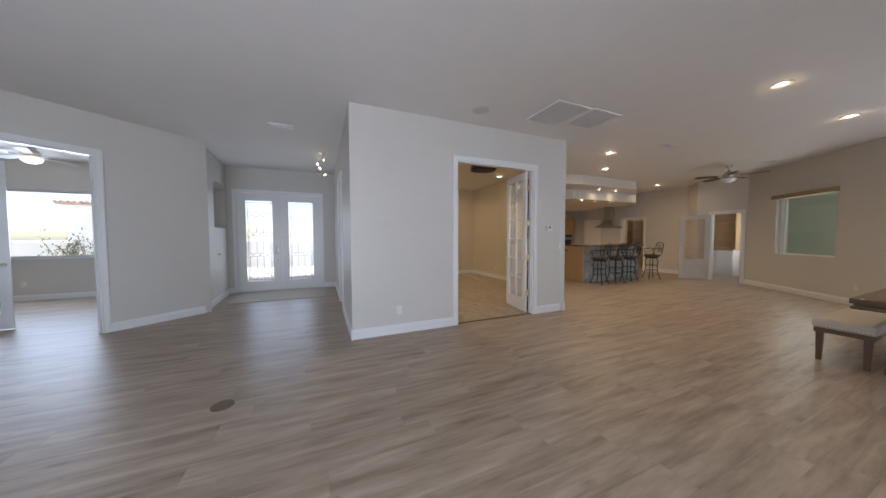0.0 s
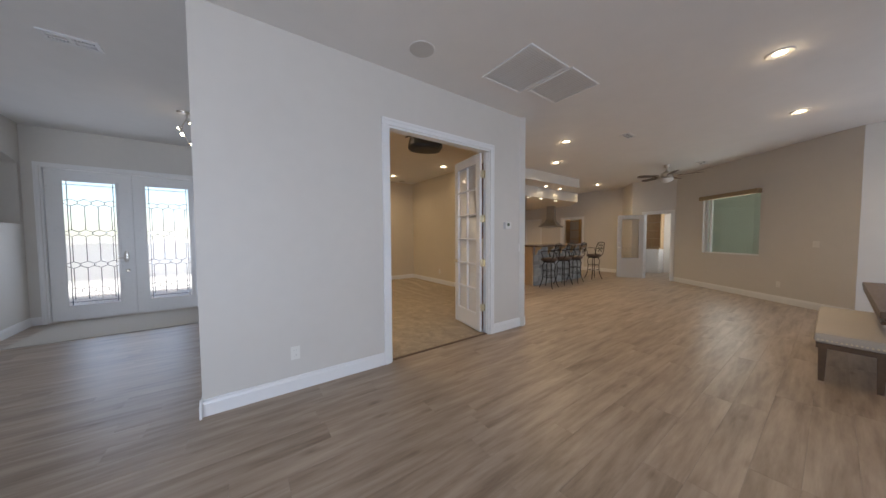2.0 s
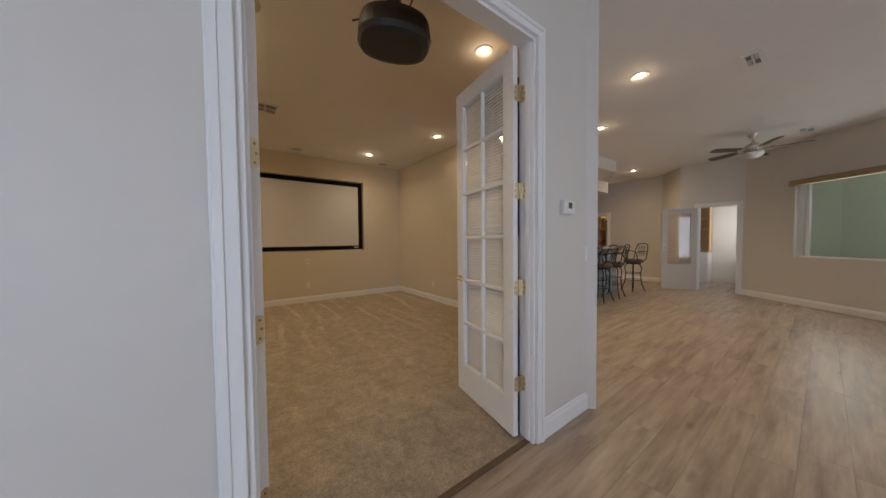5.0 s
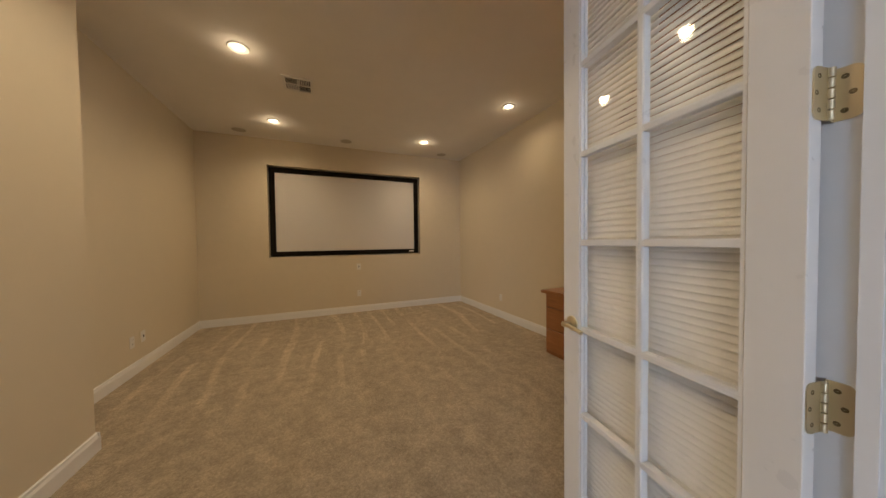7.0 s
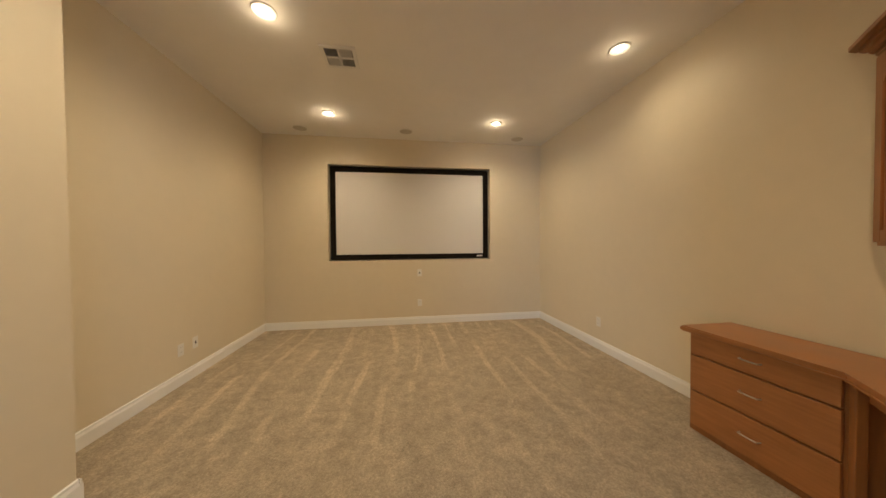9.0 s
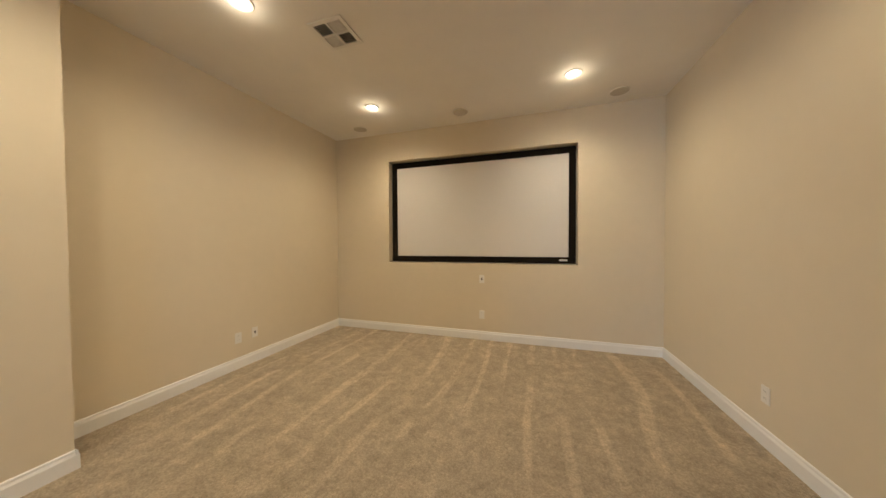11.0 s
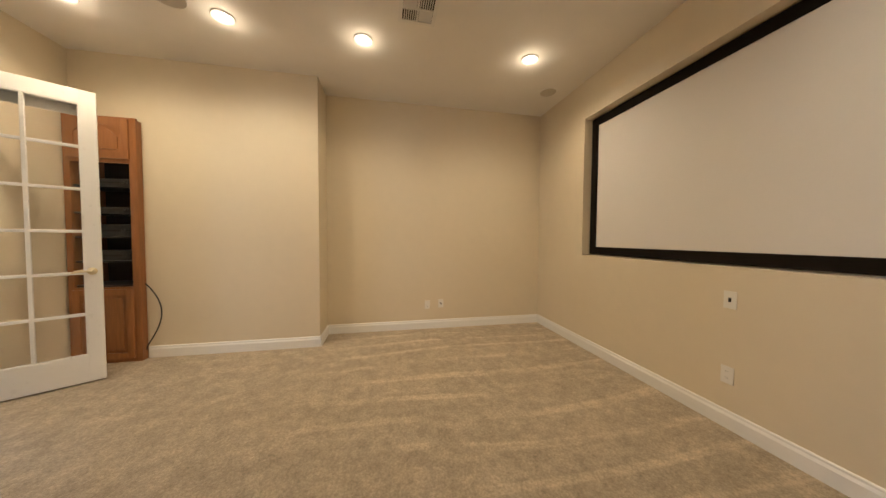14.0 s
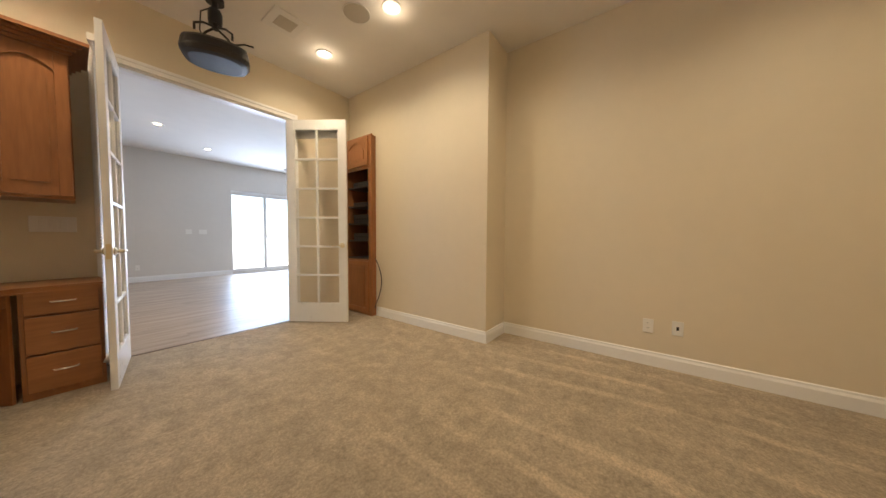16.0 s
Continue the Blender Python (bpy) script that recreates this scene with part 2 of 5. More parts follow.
def carpet():
    m = bpy.data.materials.new("beige_cut_pile")
    m.use_nodes = True
    n, l = m.node_tree.nodes, m.node_tree.links
    b = n["Principled BSDF"]
    geo = n.new("ShaderNodeNewGeometry")

    def tex(scale, detail, stretch=(1, 1, 1), rough=0.5):
        mp = n.new("ShaderNodeMapping")
        mp.inputs["Scale"].default_value = stretch
        l.new(geo.outputs["Position"], mp.inputs[0])
        t = n.new("ShaderNodeTexNoise")
        t.inputs["Scale"].default_value, t.inputs["Detail"].default_value, t.inputs["Roughness"].default_value = scale, detail, rough
        l.new(mp.outputs[0], t.inputs[0])
        return t.outputs[0]

    def ranged(src, lo, hi, a, c):
        r = n.new("ShaderNodeMapRange")
        r.inputs[1].default_value, r.inputs[2].default_value = a, c
        r.inputs[3].default_value, r.inputs[4].default_value = lo, hi
        l.new(src, r.inputs[0])
        return r.outputs[0]

    def times(a, c):
        k = n.new("ShaderNodeMath")
        k.operation = "MULTIPLY"
        l.new(a, k.inputs[0])
        l.new(c, k.inputs[1])
        return k.outputs[0]

    tuft = tex(75, 6, rough=0.8)
    nap = tex(10.0, 6, rough=0.75)
    swath = tex(1.0, 4, (4.0, 0.8, 1), 0.6)
    line = tex(1.0, 1.5, (0.75, 0.30, 1), 0.4)
    rake = tex(1.0, 3.5, (3.4, 0.8, 1), 0.6)
    scuff = tex(5.0, 7, (1.2, 0.9, 1), 0.74)
    tone = times(times(ranged(tuft, 0.66, 1.32, 0.33, 0.67), ranged(nap, 0.86, 1.16, 0.36, 0.64)), times(ranged(swath, 0.97, 1.04, 0.43, 0.60), ranged(scuff, 0.97, 1.16, 0.46, 0.64)))
    ridge = n.new("ShaderNodeMath")
    ridge.operation = "PINGPONG"
    ridge.inputs[1].default_value = 0.14
    sep = n.new("ShaderNodeSeparateXYZ")
    l.new(geo.outputs["Position"], sep.inputs[0])
    bend = n.new("ShaderNodeMath")
    bend.operation = "MULTIPLY_ADD"
    bend.inputs[1].default_value = 0.8
    l.new(line, bend.inputs[0])
    l.new(sep.outputs[0], bend.inputs[2])
    l.new(bend.outputs[0], ridge.inputs[0])
    back = ranged(sep.outputs[1], 0.12, 1.0, 5.9, 7.2)
    tone = times(tone, ranged(times(back, times(ranged(ridge.outputs[0], 0.0, 1.0, 0.098, 0.116), ranged(rake, 0.0, 1.0, 0.44, 0.54))), 0.98, 1.24, 0.0, 1.0))
    mixn = n.new("ShaderNodeMix")
    mixn.data_type, mixn.blend_type = "RGBA", "MULTIPLY"
    mixn.inputs[0].default_value = 1.0
    mixn.inputs[6].default_value = (0.42, 0.343, 0.246, 1)
    l.new(tone, mixn.inputs[7])
    l.new(mixn.outputs[2], b.inputs["Base Color"])
    b.inputs["Roughness"].default_value = 0.95
    b.inputs["Sheen Weight"].default_value = 0.06
    bp = n.new("ShaderNodeBump")
    bp.inputs["Strength"].default_value, bp.inputs["Distance"].default_value = 1.0, 0.014
    l.new(tuft, bp.inputs["Height"])
    bp2 = n.new("ShaderNodeBump")
    bp2.inputs["Strength"].default_value, bp2.inputs["Distance"].default_value = 0.3, 0.015
    l.new(nap, bp2.inputs["Height"])
    l.new(bp.outputs[0], bp2.inputs["Normal"])
    l.new(bp2.outputs[0], b.inputs["Normal"])
    return m


PLANK = wood_floor()
CARPET = carpet()

# ---- building helpers ----


def box(bm, x0, y0, z0, x1, y1, z1, m=None, bevel=0.0):
    vs = [bm.verts.new((x, y, z)) for z in (z0, z1) for y in (y0, y1) for x in (x0, x1)]
    fs = [bm.faces.new([vs[i] for i in f]) for f in ((0, 2, 3, 1), (4, 5, 7, 6), (0, 1, 5, 4), (2, 6, 7, 3), (0, 4, 6, 2), (1, 3, 7, 5))]
    if bevel:
        es = list({e for f in fs for e in f.edges})
        got = bmesh.ops.bevel(bm, geom=es, offset=bevel, segments=2, profile=0.5, affect="EDGES")
        vs = list({v for f in got["faces"] for v in f.verts} | {v for v in vs if v.is_valid})
    if m is not None:
        for v in vs:
            v.co = m @ v.co
    return vs


def lathe(bm, rings, m=None, seg=24, cap=True):
    """A turned shape from (radius, height) rings along z."""
    rows = []
    for r, z in rings:
        rows.append([bm.verts.new((r * math.cos(2 * math.pi * k / seg), r * math.sin(2 * math.pi * k / seg), z)) for k in range(seg)])
    for a, b in zip(rows, rows[1:]):
        for k in range(seg):
            bm.faces.new((a[k], a[(k + 1) % seg], b[(k + 1) % seg], b[k]))
    if cap:
        bm.faces.new(rows[0][::-1])
        bm.faces.new(rows[-1])
    if m is not None:
        for row in rows:
            for v in row:
                v.co = m @ v.co


def tube(bm, pts, r, seg=8):
    """A round bar along a line of points."""
    rows = []
    pts = [Vector(p) for p in pts]
    for i, p in enumerate(pts):
        d = (pts[min(i + 1, len(pts) - 1)] - pts[max(i - 1, 0)]).normalized()
        u = d.orthogonal().normalized() if i == 0 else (rows_u - d * rows_u.dot(d)).normalized()
        rows_u = u
        w = d.cross(u)
        rows.append([bm.verts.new(p + r * (math.cos(2 * math.pi * k / seg) * u + math.sin(2 * math.pi * k / seg) * w)) for k in range(seg)])
    for a, b in zip(rows, rows[1:]):
        for k in range(seg):
            bm.faces.new((a[k], a[(k + 1) % seg], b[(k + 1) % seg], b[k]))
    bm.faces.new(rows[0][::-1])
    bm.faces.new(rows[-1])


def prism(bm, outline, z0, z1, m=None):
    """A flat outline in x, y given height."""
    lo = [bm.verts.new((x, y, z0)) for x, y in outline]
    hi = [bm.verts.new((x, y, z1)) for x, y in outline]
    bm.faces.new(lo[::-1])
    bm.faces.new(hi)
    for k in range(len(lo)):
        j = (k + 1) % len(lo)
        bm.faces.new((lo[k], lo[j], hi[j], hi[k]))
    if m is not None:
        for v in lo + hi:
            v.co = m @ v.co


def mesh_of(name, bm, material, smooth=False):
    bmesh.ops.recalc_face_normals(bm, faces=bm.faces[:])
    me = bpy.data.meshes.new(name)
    bm.to_mesh(me)
    bm.free()
    me.materials.append(material)
    if smooth:
        for p in me.polygons:
            p.use_smooth = True
        me.set_sharp_from_angle(angle=radians(40))
    return me


def part(name, bm, material, parent, label="", smooth=False, at=None):
    ob = new(name, mesh_of(name, bm, material, smooth))
    ob.parent = parent
    if at is not None:
        ob.matrix_local = at
    if label:
        ob["label"] = label
    return ob


def bpart(name, dims, material, parent, bevel=0.0, label="", m=None):
    bm = bmesh.new()
    box(bm, *dims, m=m, bevel=bevel)
    return part(name, bm, material, parent, label)


def thing(name, m, label, category, group="", kind=""):
    ob = new(name)
    ob.empty_display_size = 0.1
    ob.matrix_world = m
    return tagged(ob, label, category, group, kind)


def solid(name, bm, material, label="", category="", kind="structure", m=None, smooth=False):
    ob = new(name, mesh_of(name, bm, material, smooth))
    if m is not None:
        ob.matrix_world = m
    return tagged(ob, label, category, "", kind)


def line_frame(p0, p1):
    """A frame whose x runs from p0 to p1 along a wall, y to its left."""
    d = Vector((p1[0] - p0[0], p1[1] - p0[1]))
    return pose(p0[0], p0[1], 0, 0, 0, math.degrees(math.atan2(d.y, d.x))), d.length


TOP = 3.05


def wall(name, p0, p1, thick, openings=(), label="painted plaster wall", z1=TOP, material=None, start=0.0, end=0.0):
    """A wall along p0 to p1, its seen face on that line, its body to the left by thick. openings: (from, to, bottom, top)."""
    m, length = line_frame(p0, p1)
    bm = bmesh.new()
    cuts = sorted({start, length + end, *(v for o in openings for v in o[:2])})
    for a, b in zip(cuts, cuts[1:]):
        here = [o for o in openings if o[0] <= a + 1e-6 and o[1] >= b - 1e-6]
        z = 0.0
        for o in sorted(here, key=lambda o: o[2]):
            if o[2] > z:
                box(bm, a, 0, z, b, thick, o[2])
            z = o[3]
        if z < z1:
            box(bm, a, 0, z, b, thick, z1)
    bmesh.ops.remove_doubles(bm, verts=bm.verts[:], dist=1e-5)
    return solid(name, bm, material or PAINT, label, "wall", m=m)


def baseboard(p0, p1, side=-1, h=0.128, t=0.016, gaps=()):
    """A moulded skirting along p0 to p1, standing out to the right (side -1) or left."""
    m, length = line_frame(p0, p1)
    bm = bmesh.new()
    spans, a = [], 0.0
    for g0, g1 in sorted(gaps):
        spans.append((a, g0))
        a = g1
    spans.append((a, length))
    prof = ((0, 0.0), (t, 0.0), (t, h - 0.035), (t * 0.6, h - 0.018), (t * 0.6, h - 0.006), (t * 0.3, h), (0, h))
    for a, b in spans:
        if b - a < 0.01:
            continue
        lo = [bm.verts.new((a, side * y, z)) for y, z in prof]
        hi = [bm.verts.new((b, side * y, z)) for y, z in prof]
        bm.faces.new(lo)
        bm.faces.new(hi[::-1])
        for k in range(len(lo)):
            j = (k + 1) % len(lo)
            bm.faces.new((lo[k], hi[k], hi[j], lo[j]))
    return solid("baseboard", bm, TRIM, "white moulded baseboard along the wall", "baseboard", m=m)


def casing(parent, a, b, top, face, side, w=0.07, t=0.018, bottom=0.0, sill=False):
    """A door or window surround in the wall's frame: two legs and a head, each a stepped moulding."""
    for name, x0, x1, z0, z1 in (("jamb_casing", a - w, a, bottom, top), ("jamb_casing", b, b + w, bottom, top), ("head_casing", a - w, b + w, top, top + w)):
        bm = bmesh.new()
        y0, y1 = sorted((face, face + side * t))
        box(bm, x0, y0, z0, x1, y1, z1, bevel=0.003)
        y0, y1 = sorted((face + side * t * 0.9, face + side * (t + 0.006)))
        if name == "head_casing":
            box(bm, x0 + 0.02, y0, z0 + w * 0.55, x1 - 0.02, y1, z1 - 0.008, bevel=0.002)
        else:
            c = (x0 + 0.008, x0 + w * 0.45) if x0 < a else (x1 - w * 0.45, x1 - 0.008)
            box(bm, c[0], y0, z0, c[1], y1, z1, bevel=0.002)
        part(name, bm, TRIM, parent)


def liner(parent, a, b, top, y0, y1, bottom=0.0, t=0.02, material=None, stop=0.06):
    """The jamb boards that line an opening."""
    material = material or TRIM
    bpart("jamb", (a, y0, bottom, a + t, y1, top), material, parent)
    bpart("jamb", (b - t, y0, bottom, b, y1, top), material, parent)
    bpart("head_jamb", (a + t, y0, top - t, b - t, y1, top), material, parent)
    bpart("door_stop", (a + t, y0 + stop, bottom, a + t + 0.012, y0 + stop + 0.025, top - t), material, parent)
    bpart("door_stop", (b - t - 0.012, y0 + stop, bottom, b - t, y0 + stop + 0.025, top - t), material, parent)


# ---- the large structure ----
FRONT, INNER = 3.79, 3.895          # the two faces of the theatre's front wall
BX0, BX1 = 0.605, 4.32             # its outer corners
OP0, OP1, OPT = 2.130, 3.595, 2.485  # the french door opening
TL, TJ, TJY, TR, TB = 0.90, 1.32, 6.15, 5.43, 9.12  # theatre: recess wall, jog, right wall, back wall
DG = -0.34  # the theatre's diagonal wall, inner face: y = x + DG

ground = bmesh.new()
prism(ground, [(-400, -400), (400, -400), (400, 400), (-400, 400)], -0.25, -0.12)
solid("ground", ground, GRAVEL, "pale desert gravel ground", "ground")

slab = bmesh.new()
prism(slab, [(-8, -2.1), (15.8, -2.1), (15.8, 11.4), (-8, 11.4)], -0.118, -0.012)
solid("floor_slab", slab, DARK, "concrete floor slab under the rooms", "floor")

roof = bmesh.new()
prism(roof, [(-8, -2.1), (15.8, -2.1), (15.8, 11.4), (-8, 11.4)], TOP, TOP + 0.2)
solid("ceiling", roof, CEIL, "smooth off-white painted ceiling", "ceiling")

# theatre shell
wall("wall_theatre_front", (BX1, FRONT), (BX0, FRONT), -(INNER - FRONT), [(BX1 - OP1, BX1 - OP0, 0, OPT)])
wall("wall_theatre_front_inside", (TJ, INNER + 0.0005), (INNER - DG, INNER + 0.0005), 0.0035, [(OP0 - TJ, OP1 - TJ, 0, OPT)], material=TAN)
wall("wall_theatre_diagonal_inside", (TR, TR + DG), (INNER - DG, INNER), -0.004, material=TAN)
wall("wall_hall_side", (BX0, INNER), (BX0, 8.21), -0.12, [(1.42, 2.28, 0, 2.44)])
wall("wall_theatre_left", (TJ, INNER), (TJ, TJY), 0.13, [(0.03, 0.58, 0.0, 2.40)], material=TAN)
wall("wall_theatre_jog", (TJ - 0.13, TJY), (TL - 0.13, TJY), 0.13, material=TAN)
wall("wall_theatre_recess", (TL, TJY), (TL, TB + 0.3), 0.13, material=TAN)
SX0, SX1, SZ0, SZ1 = 1.848, 4.512, 1.073, 2.622
wall("wall_theatre_back", (TL, TB), (TR, TB), 0.13, [(SX0 - TL, SX1 - TL, SZ0, SZ1)], material=TAN)
solid_bm = bmesh.new()
box(solid_bm, SX0 - 0.1, TB + 0.13, SZ0 - 0.1, SX1 + 0.1, TB + 0.2, SZ1 + 0.1)
solid("wall_screen_recess", solid_bm, TAN, "painted back of the screen recess", "wall")
wall("wall_theatre_right", (TR, TB + 0.13), (TR, TR + DG), 0.13, material=TAN)
wall("wall_theatre_diagonal", (TR, TR + DG), (INNER - DG, INNER), 0.13, start=-0.13, end=0.10)

# entry hall
EY = 8.20
wall("wall_entry", (-1.9, EY), (BX0 + 0.1, EY), 0.15, [(1.9 - 1.63, 1.9 + 0.26, 0, 2.46)])
NA, NB, NZ0, NZ1 = 0.84, 1.88, 1.56, 2.54
wall("wall_hall_left", (-1.67, 6.24), (-1.80, EY), 0.42, [(NA, NB, NZ0, NZ1)])
# office
OA = (-1.67, 6.24)
OD = Vector((-0.766, -0.643))
oe = (OA[0] + OD.x * 4.6, OA[1] + OD.y * 4.6)
wall("wall_office_front", oe, OA, 0.13, [(4.6 - 2.68, 4.6 - 1.18, 0, 2.49)], end=0.1)
WY = 9.05
wall("wall_office_window", (-7.6, WY), (-2.0, WY), 0.18, [(7.6 - 6.6, 7.6 - 4.38, 0.915, 2.39)])
wall("wall_office_side", (-7.6, 2.6), (-7.6, WY), 0.15)
wall("wall_office_stub", (-4.75, 3.9), (-4.75, 5.72), 0.1)
# great room
wall("wall_west", (-5.2, SLIDER_Y), (-5.2, 3.4), 0.15)
wall("wall_patio_side", (9.0, SLIDER_Y), (-5.2, SLIDER_Y), 0.2, [(9.0 - 8.05, 9.0 - 5.65, 0.3, 2.34), (9.0 - 1.1, 9.0 + 3.25, 0.03, 2.34)])
wall("wall_dining_end", (8.84, 0.86), (8.84, SLIDER_Y), 0.15)
C0, C1 = (11.17, 3.79), (8.84, 0.86)
wall("wall_patio_window", C0, C1, 0.16, [(0.90, 2.27, 0.90, 2.28)])
DW0, DW1 = (11.15, 4.92), (11.17, 3.79)
SA, SB, SH5 = 0.35, 1.03, 2.02     # the study door in its wall
wall("wall_study", DW0, DW1, 0.13, [(SA, SB, 0, SH5)])
wall("wall_study_return", (11.9, 5.50), (11.15, 4.92), 0.13)
KX = 11.9
wall("wall_kitchen", (KX, 10.9), (KX, 5.50), 0.13, [(3.10, 3.95, 0, 2.04)])
wall("wall_kitchen_back", (5.67, 10.9), (KX + 0.1, 10.9), 0.13)
wall("wall_kitchen_left", (TR + 0.13, 9.2), (TR + 0.13, 10.9), 0.13)
# study and pantry behind the far doors
wall("wall_study_back", (13.34, 3.71), (13.34, 6.3), -0.13)
# The opening in the near wall is assumed, made for the added study lamp.
wall("wall_study_near", (11.26, 3.84), (13.34, 3.84), -0.13, [(0.75, 1.85, 0.95, 2.25)])
wall("wall_pantry_side", (12.03, 6.3), (13.47, 6.3), 0.13)
wall("wall_pantry_back", (13.3, 6.43), (13.3, 8.3), -0.13)
wall("wall_pantry_end", (13.3, 8.3), (12.03, 8.3), -0.13)

# skirtings
baseboard((BX0 - 0.016, FRONT), (BX1 + 0.016, FRONT), gaps=[(OP0 - BX0 - 0.055, OP1 - BX0 + 0.085)])
baseboard((BX0, INNER - 0.15), (BX0, EY), side=1, gaps=[(1.5, 2.6)])
baseboard((BX1, FRONT), (BX1 + 1.0, FRONT + 1.0))
baseboard((TJ, INNER), (TJ, TJY), gaps=[(0.0, 0.605)])
baseboard((TJ + 0.016, TJY), (TL, TJY))
baseboard((TL, TJY), (TL, TB))
baseboard((TL, TB), (TR, TB))
baseboard((TR, TB), (TR, 6.2))
baseboard((-1.9, EY), (BX0, EY), gaps=[(0.21, 2.22)])
baseboard(OA, (-1.80, EY))
baseboard(oe, OA, gaps=[(4.6 - 2.75, 4.6 - 1.11)])
baseboard((-7.6, WY), (-2.0, WY))
baseboard(C0, C1)
baseboard((8.84, 0.86), (8.84, SLIDER_Y))
baseboard(DW0, DW1, gaps=[(SA - 0.07, SB + 0.07)])
baseboard((11.9, 5.50), (11.15, 4.92))
baseboard((KX, 10.9), (KX, 5.50), gaps=[(1.18, 2.08), (3.02, 4.03)])
baseboard((9.0, SLIDER_Y), (-5.2, SLIDER_Y), gaps=[(9.0 - 1.1, 9.0 + 3.25)])

# carpet in the theatre
cb = bmesh.new()
prism(cb, [(OP0, 3.845), (OP1, 3.845), (OP1, INNER), (INNER - DG, INNER), (TR, TR + DG), (TR, TB), (TL, TB), (TL, TJY), (TJ, TJY), (TJ, INNER), (OP0, INNER)], 0.001, 0.009)
solid("carpet_floor", cb, CARPET, "beige cut-pile carpet with vacuum marks", "carpet")
tb = bmesh.new()
box(tb, OP0, 3.815, 0.0005, OP1, 3.85, 0.013, bevel=0.004)
solid("threshold_strip", tb, DARKWOOD, "dark wood strip between plank floor and carpet", "threshold")

# ---- theatre: doors, screen, furniture ----


def hinge(leaf, m, z, side, reach, jamb_x):
    """A butt hinge on the leaf's hinge edge; side: the pin's side of the leaf; reach: the pin's way off its middle line."""
    r, hz = 0.014, 0.05
    pts = [(side * reach, z - hz), (side * reach, z + hz)]
    for k in range(5):
        pts.append((-side * (0.014 - r + r * math.sin(math.pi / 8 * k)), z + hz - r + r * math.cos(math.pi / 8 * k)))
    for k in range(5):
        pts.append((-side * (0.014 - r + r * math.cos(math.pi / 8 * k)), z - hz + r - r * math.sin(math.pi / 8 * k)))
    if side > 0:
        pts.reverse()
    bm = bmesh.new()
    prism(bm, pts, -0.0025, -0.0002, m=Matrix(((0, 0, 1, 0), (1, 0, 0, 0), (0, 1, 0, 0), (0, 0, 0, 1))))
    h = part("hinge", bm, BRASS, leaf, "brass butt hinge with rounded corners")
    for k in range(5):
        bm = bmesh.new()
        z0 = z - hz + k * hz * 0.4
        lathe(bm, [(0.0035, z0 + 0.0004), (0.0062, z0 + 0.0014), (0.0062, z0 + hz * 0.4 - 0.0014), (0.0035, z0 + hz * 0.4 - 0.0004)], pose(-0.004, side * reach, 0), 12)
        part("knuckle", bm, BRASS, h, smooth=True)
    for dz, dy in ((-0.032, 0.0), (0.0, -0.007), (0.032, 0.0)):
        bm = bmesh.new()
        lathe(bm, [(0.0012, -0.0002), (0.0045, 0.0004), (0.0052, -0.0004)], pose(-0.0026, side * dy + side * 0.002, z + dz, 0, -90), 10)
        part("screw", bm, SCREW, h)
    pin = m @ Vector((0, side * reach, z))
    bm = bmesh.new()
    x0, x1 = sorted((jamb_x, jamb_x + (0.002 if jamb_x < pin.x else -0.002)))
    flat = [(pin.y, pin.z - hz), (pin.y, pin.z + hz)]
    flat += [(pin.y - 0.038 + r - r * math.sin(math.pi / 8 * k), pin.z + hz - r + r * math.cos(math.pi / 8 * k)) for k in range(5)]
    flat += [(pin.y - 0.038 + r - r * math.cos(math.pi / 8 * k), pin.z - hz + r - r * math.sin(math.pi / 8 * k)) for k in range(5)]
    prism(bm, flat, x0, x1, m=m.inverted() @ Matrix(((0, 0, 1, 0), (1, 0, 0, 0), (0, 1, 0, 0), (0, 0, 0, 1))))
    a, b = sorted((jamb_x, pin.x))
    box(bm, a + 0.0005, pin.y - 0.005, pin.z - hz, b - 0.0005, pin.y - 0.003, pin.z + hz, m=m.inverted())
    part("jamb_plate", bm, BRASS, h)
    toward = -1 if jamb_x > pin.x else 1
    for dz, dy in ((-0.032, -0.016), (0.0, -0.025), (0.032, -0.016)):
        bm = bmesh.new()
        lathe(bm, [(0.0012, -0.0002), (0.0045, 0.0004), (0.0052, -0.0004)], m.inverted() @ pose(jamb_x + toward * 0.0022, pin.y + dy, pin.z + dz, 0, 90 * toward), 10)
        part("screw", bm, SCREW, h)


def lever(parent, x, y, z, side, toward, material):
    """A lever handle on a rose; toward: -1 or 1 along the leaf."""
    bm = bmesh.new()
    lathe(bm, [(0.030, 0), (0.030, 0.006), (0.022, 0.012), (0.011, 0.016), (0.011, 0.045), (0.009, 0.05)], pose(x, y, z, -90 * side), 18)
    tube(bm, [(x, y + side * 0.045, z), (x + toward * 0.03, y + side * 0.050, z + 0.004), (x + toward * 0.07, y + side * 0.050, z + 0.002), (x + toward * 0.105, y + side * 0.046, z - 0.006)], 0.008, 10)
    return part("door_handle", bm, material, parent, "lever handle", smooth=True)


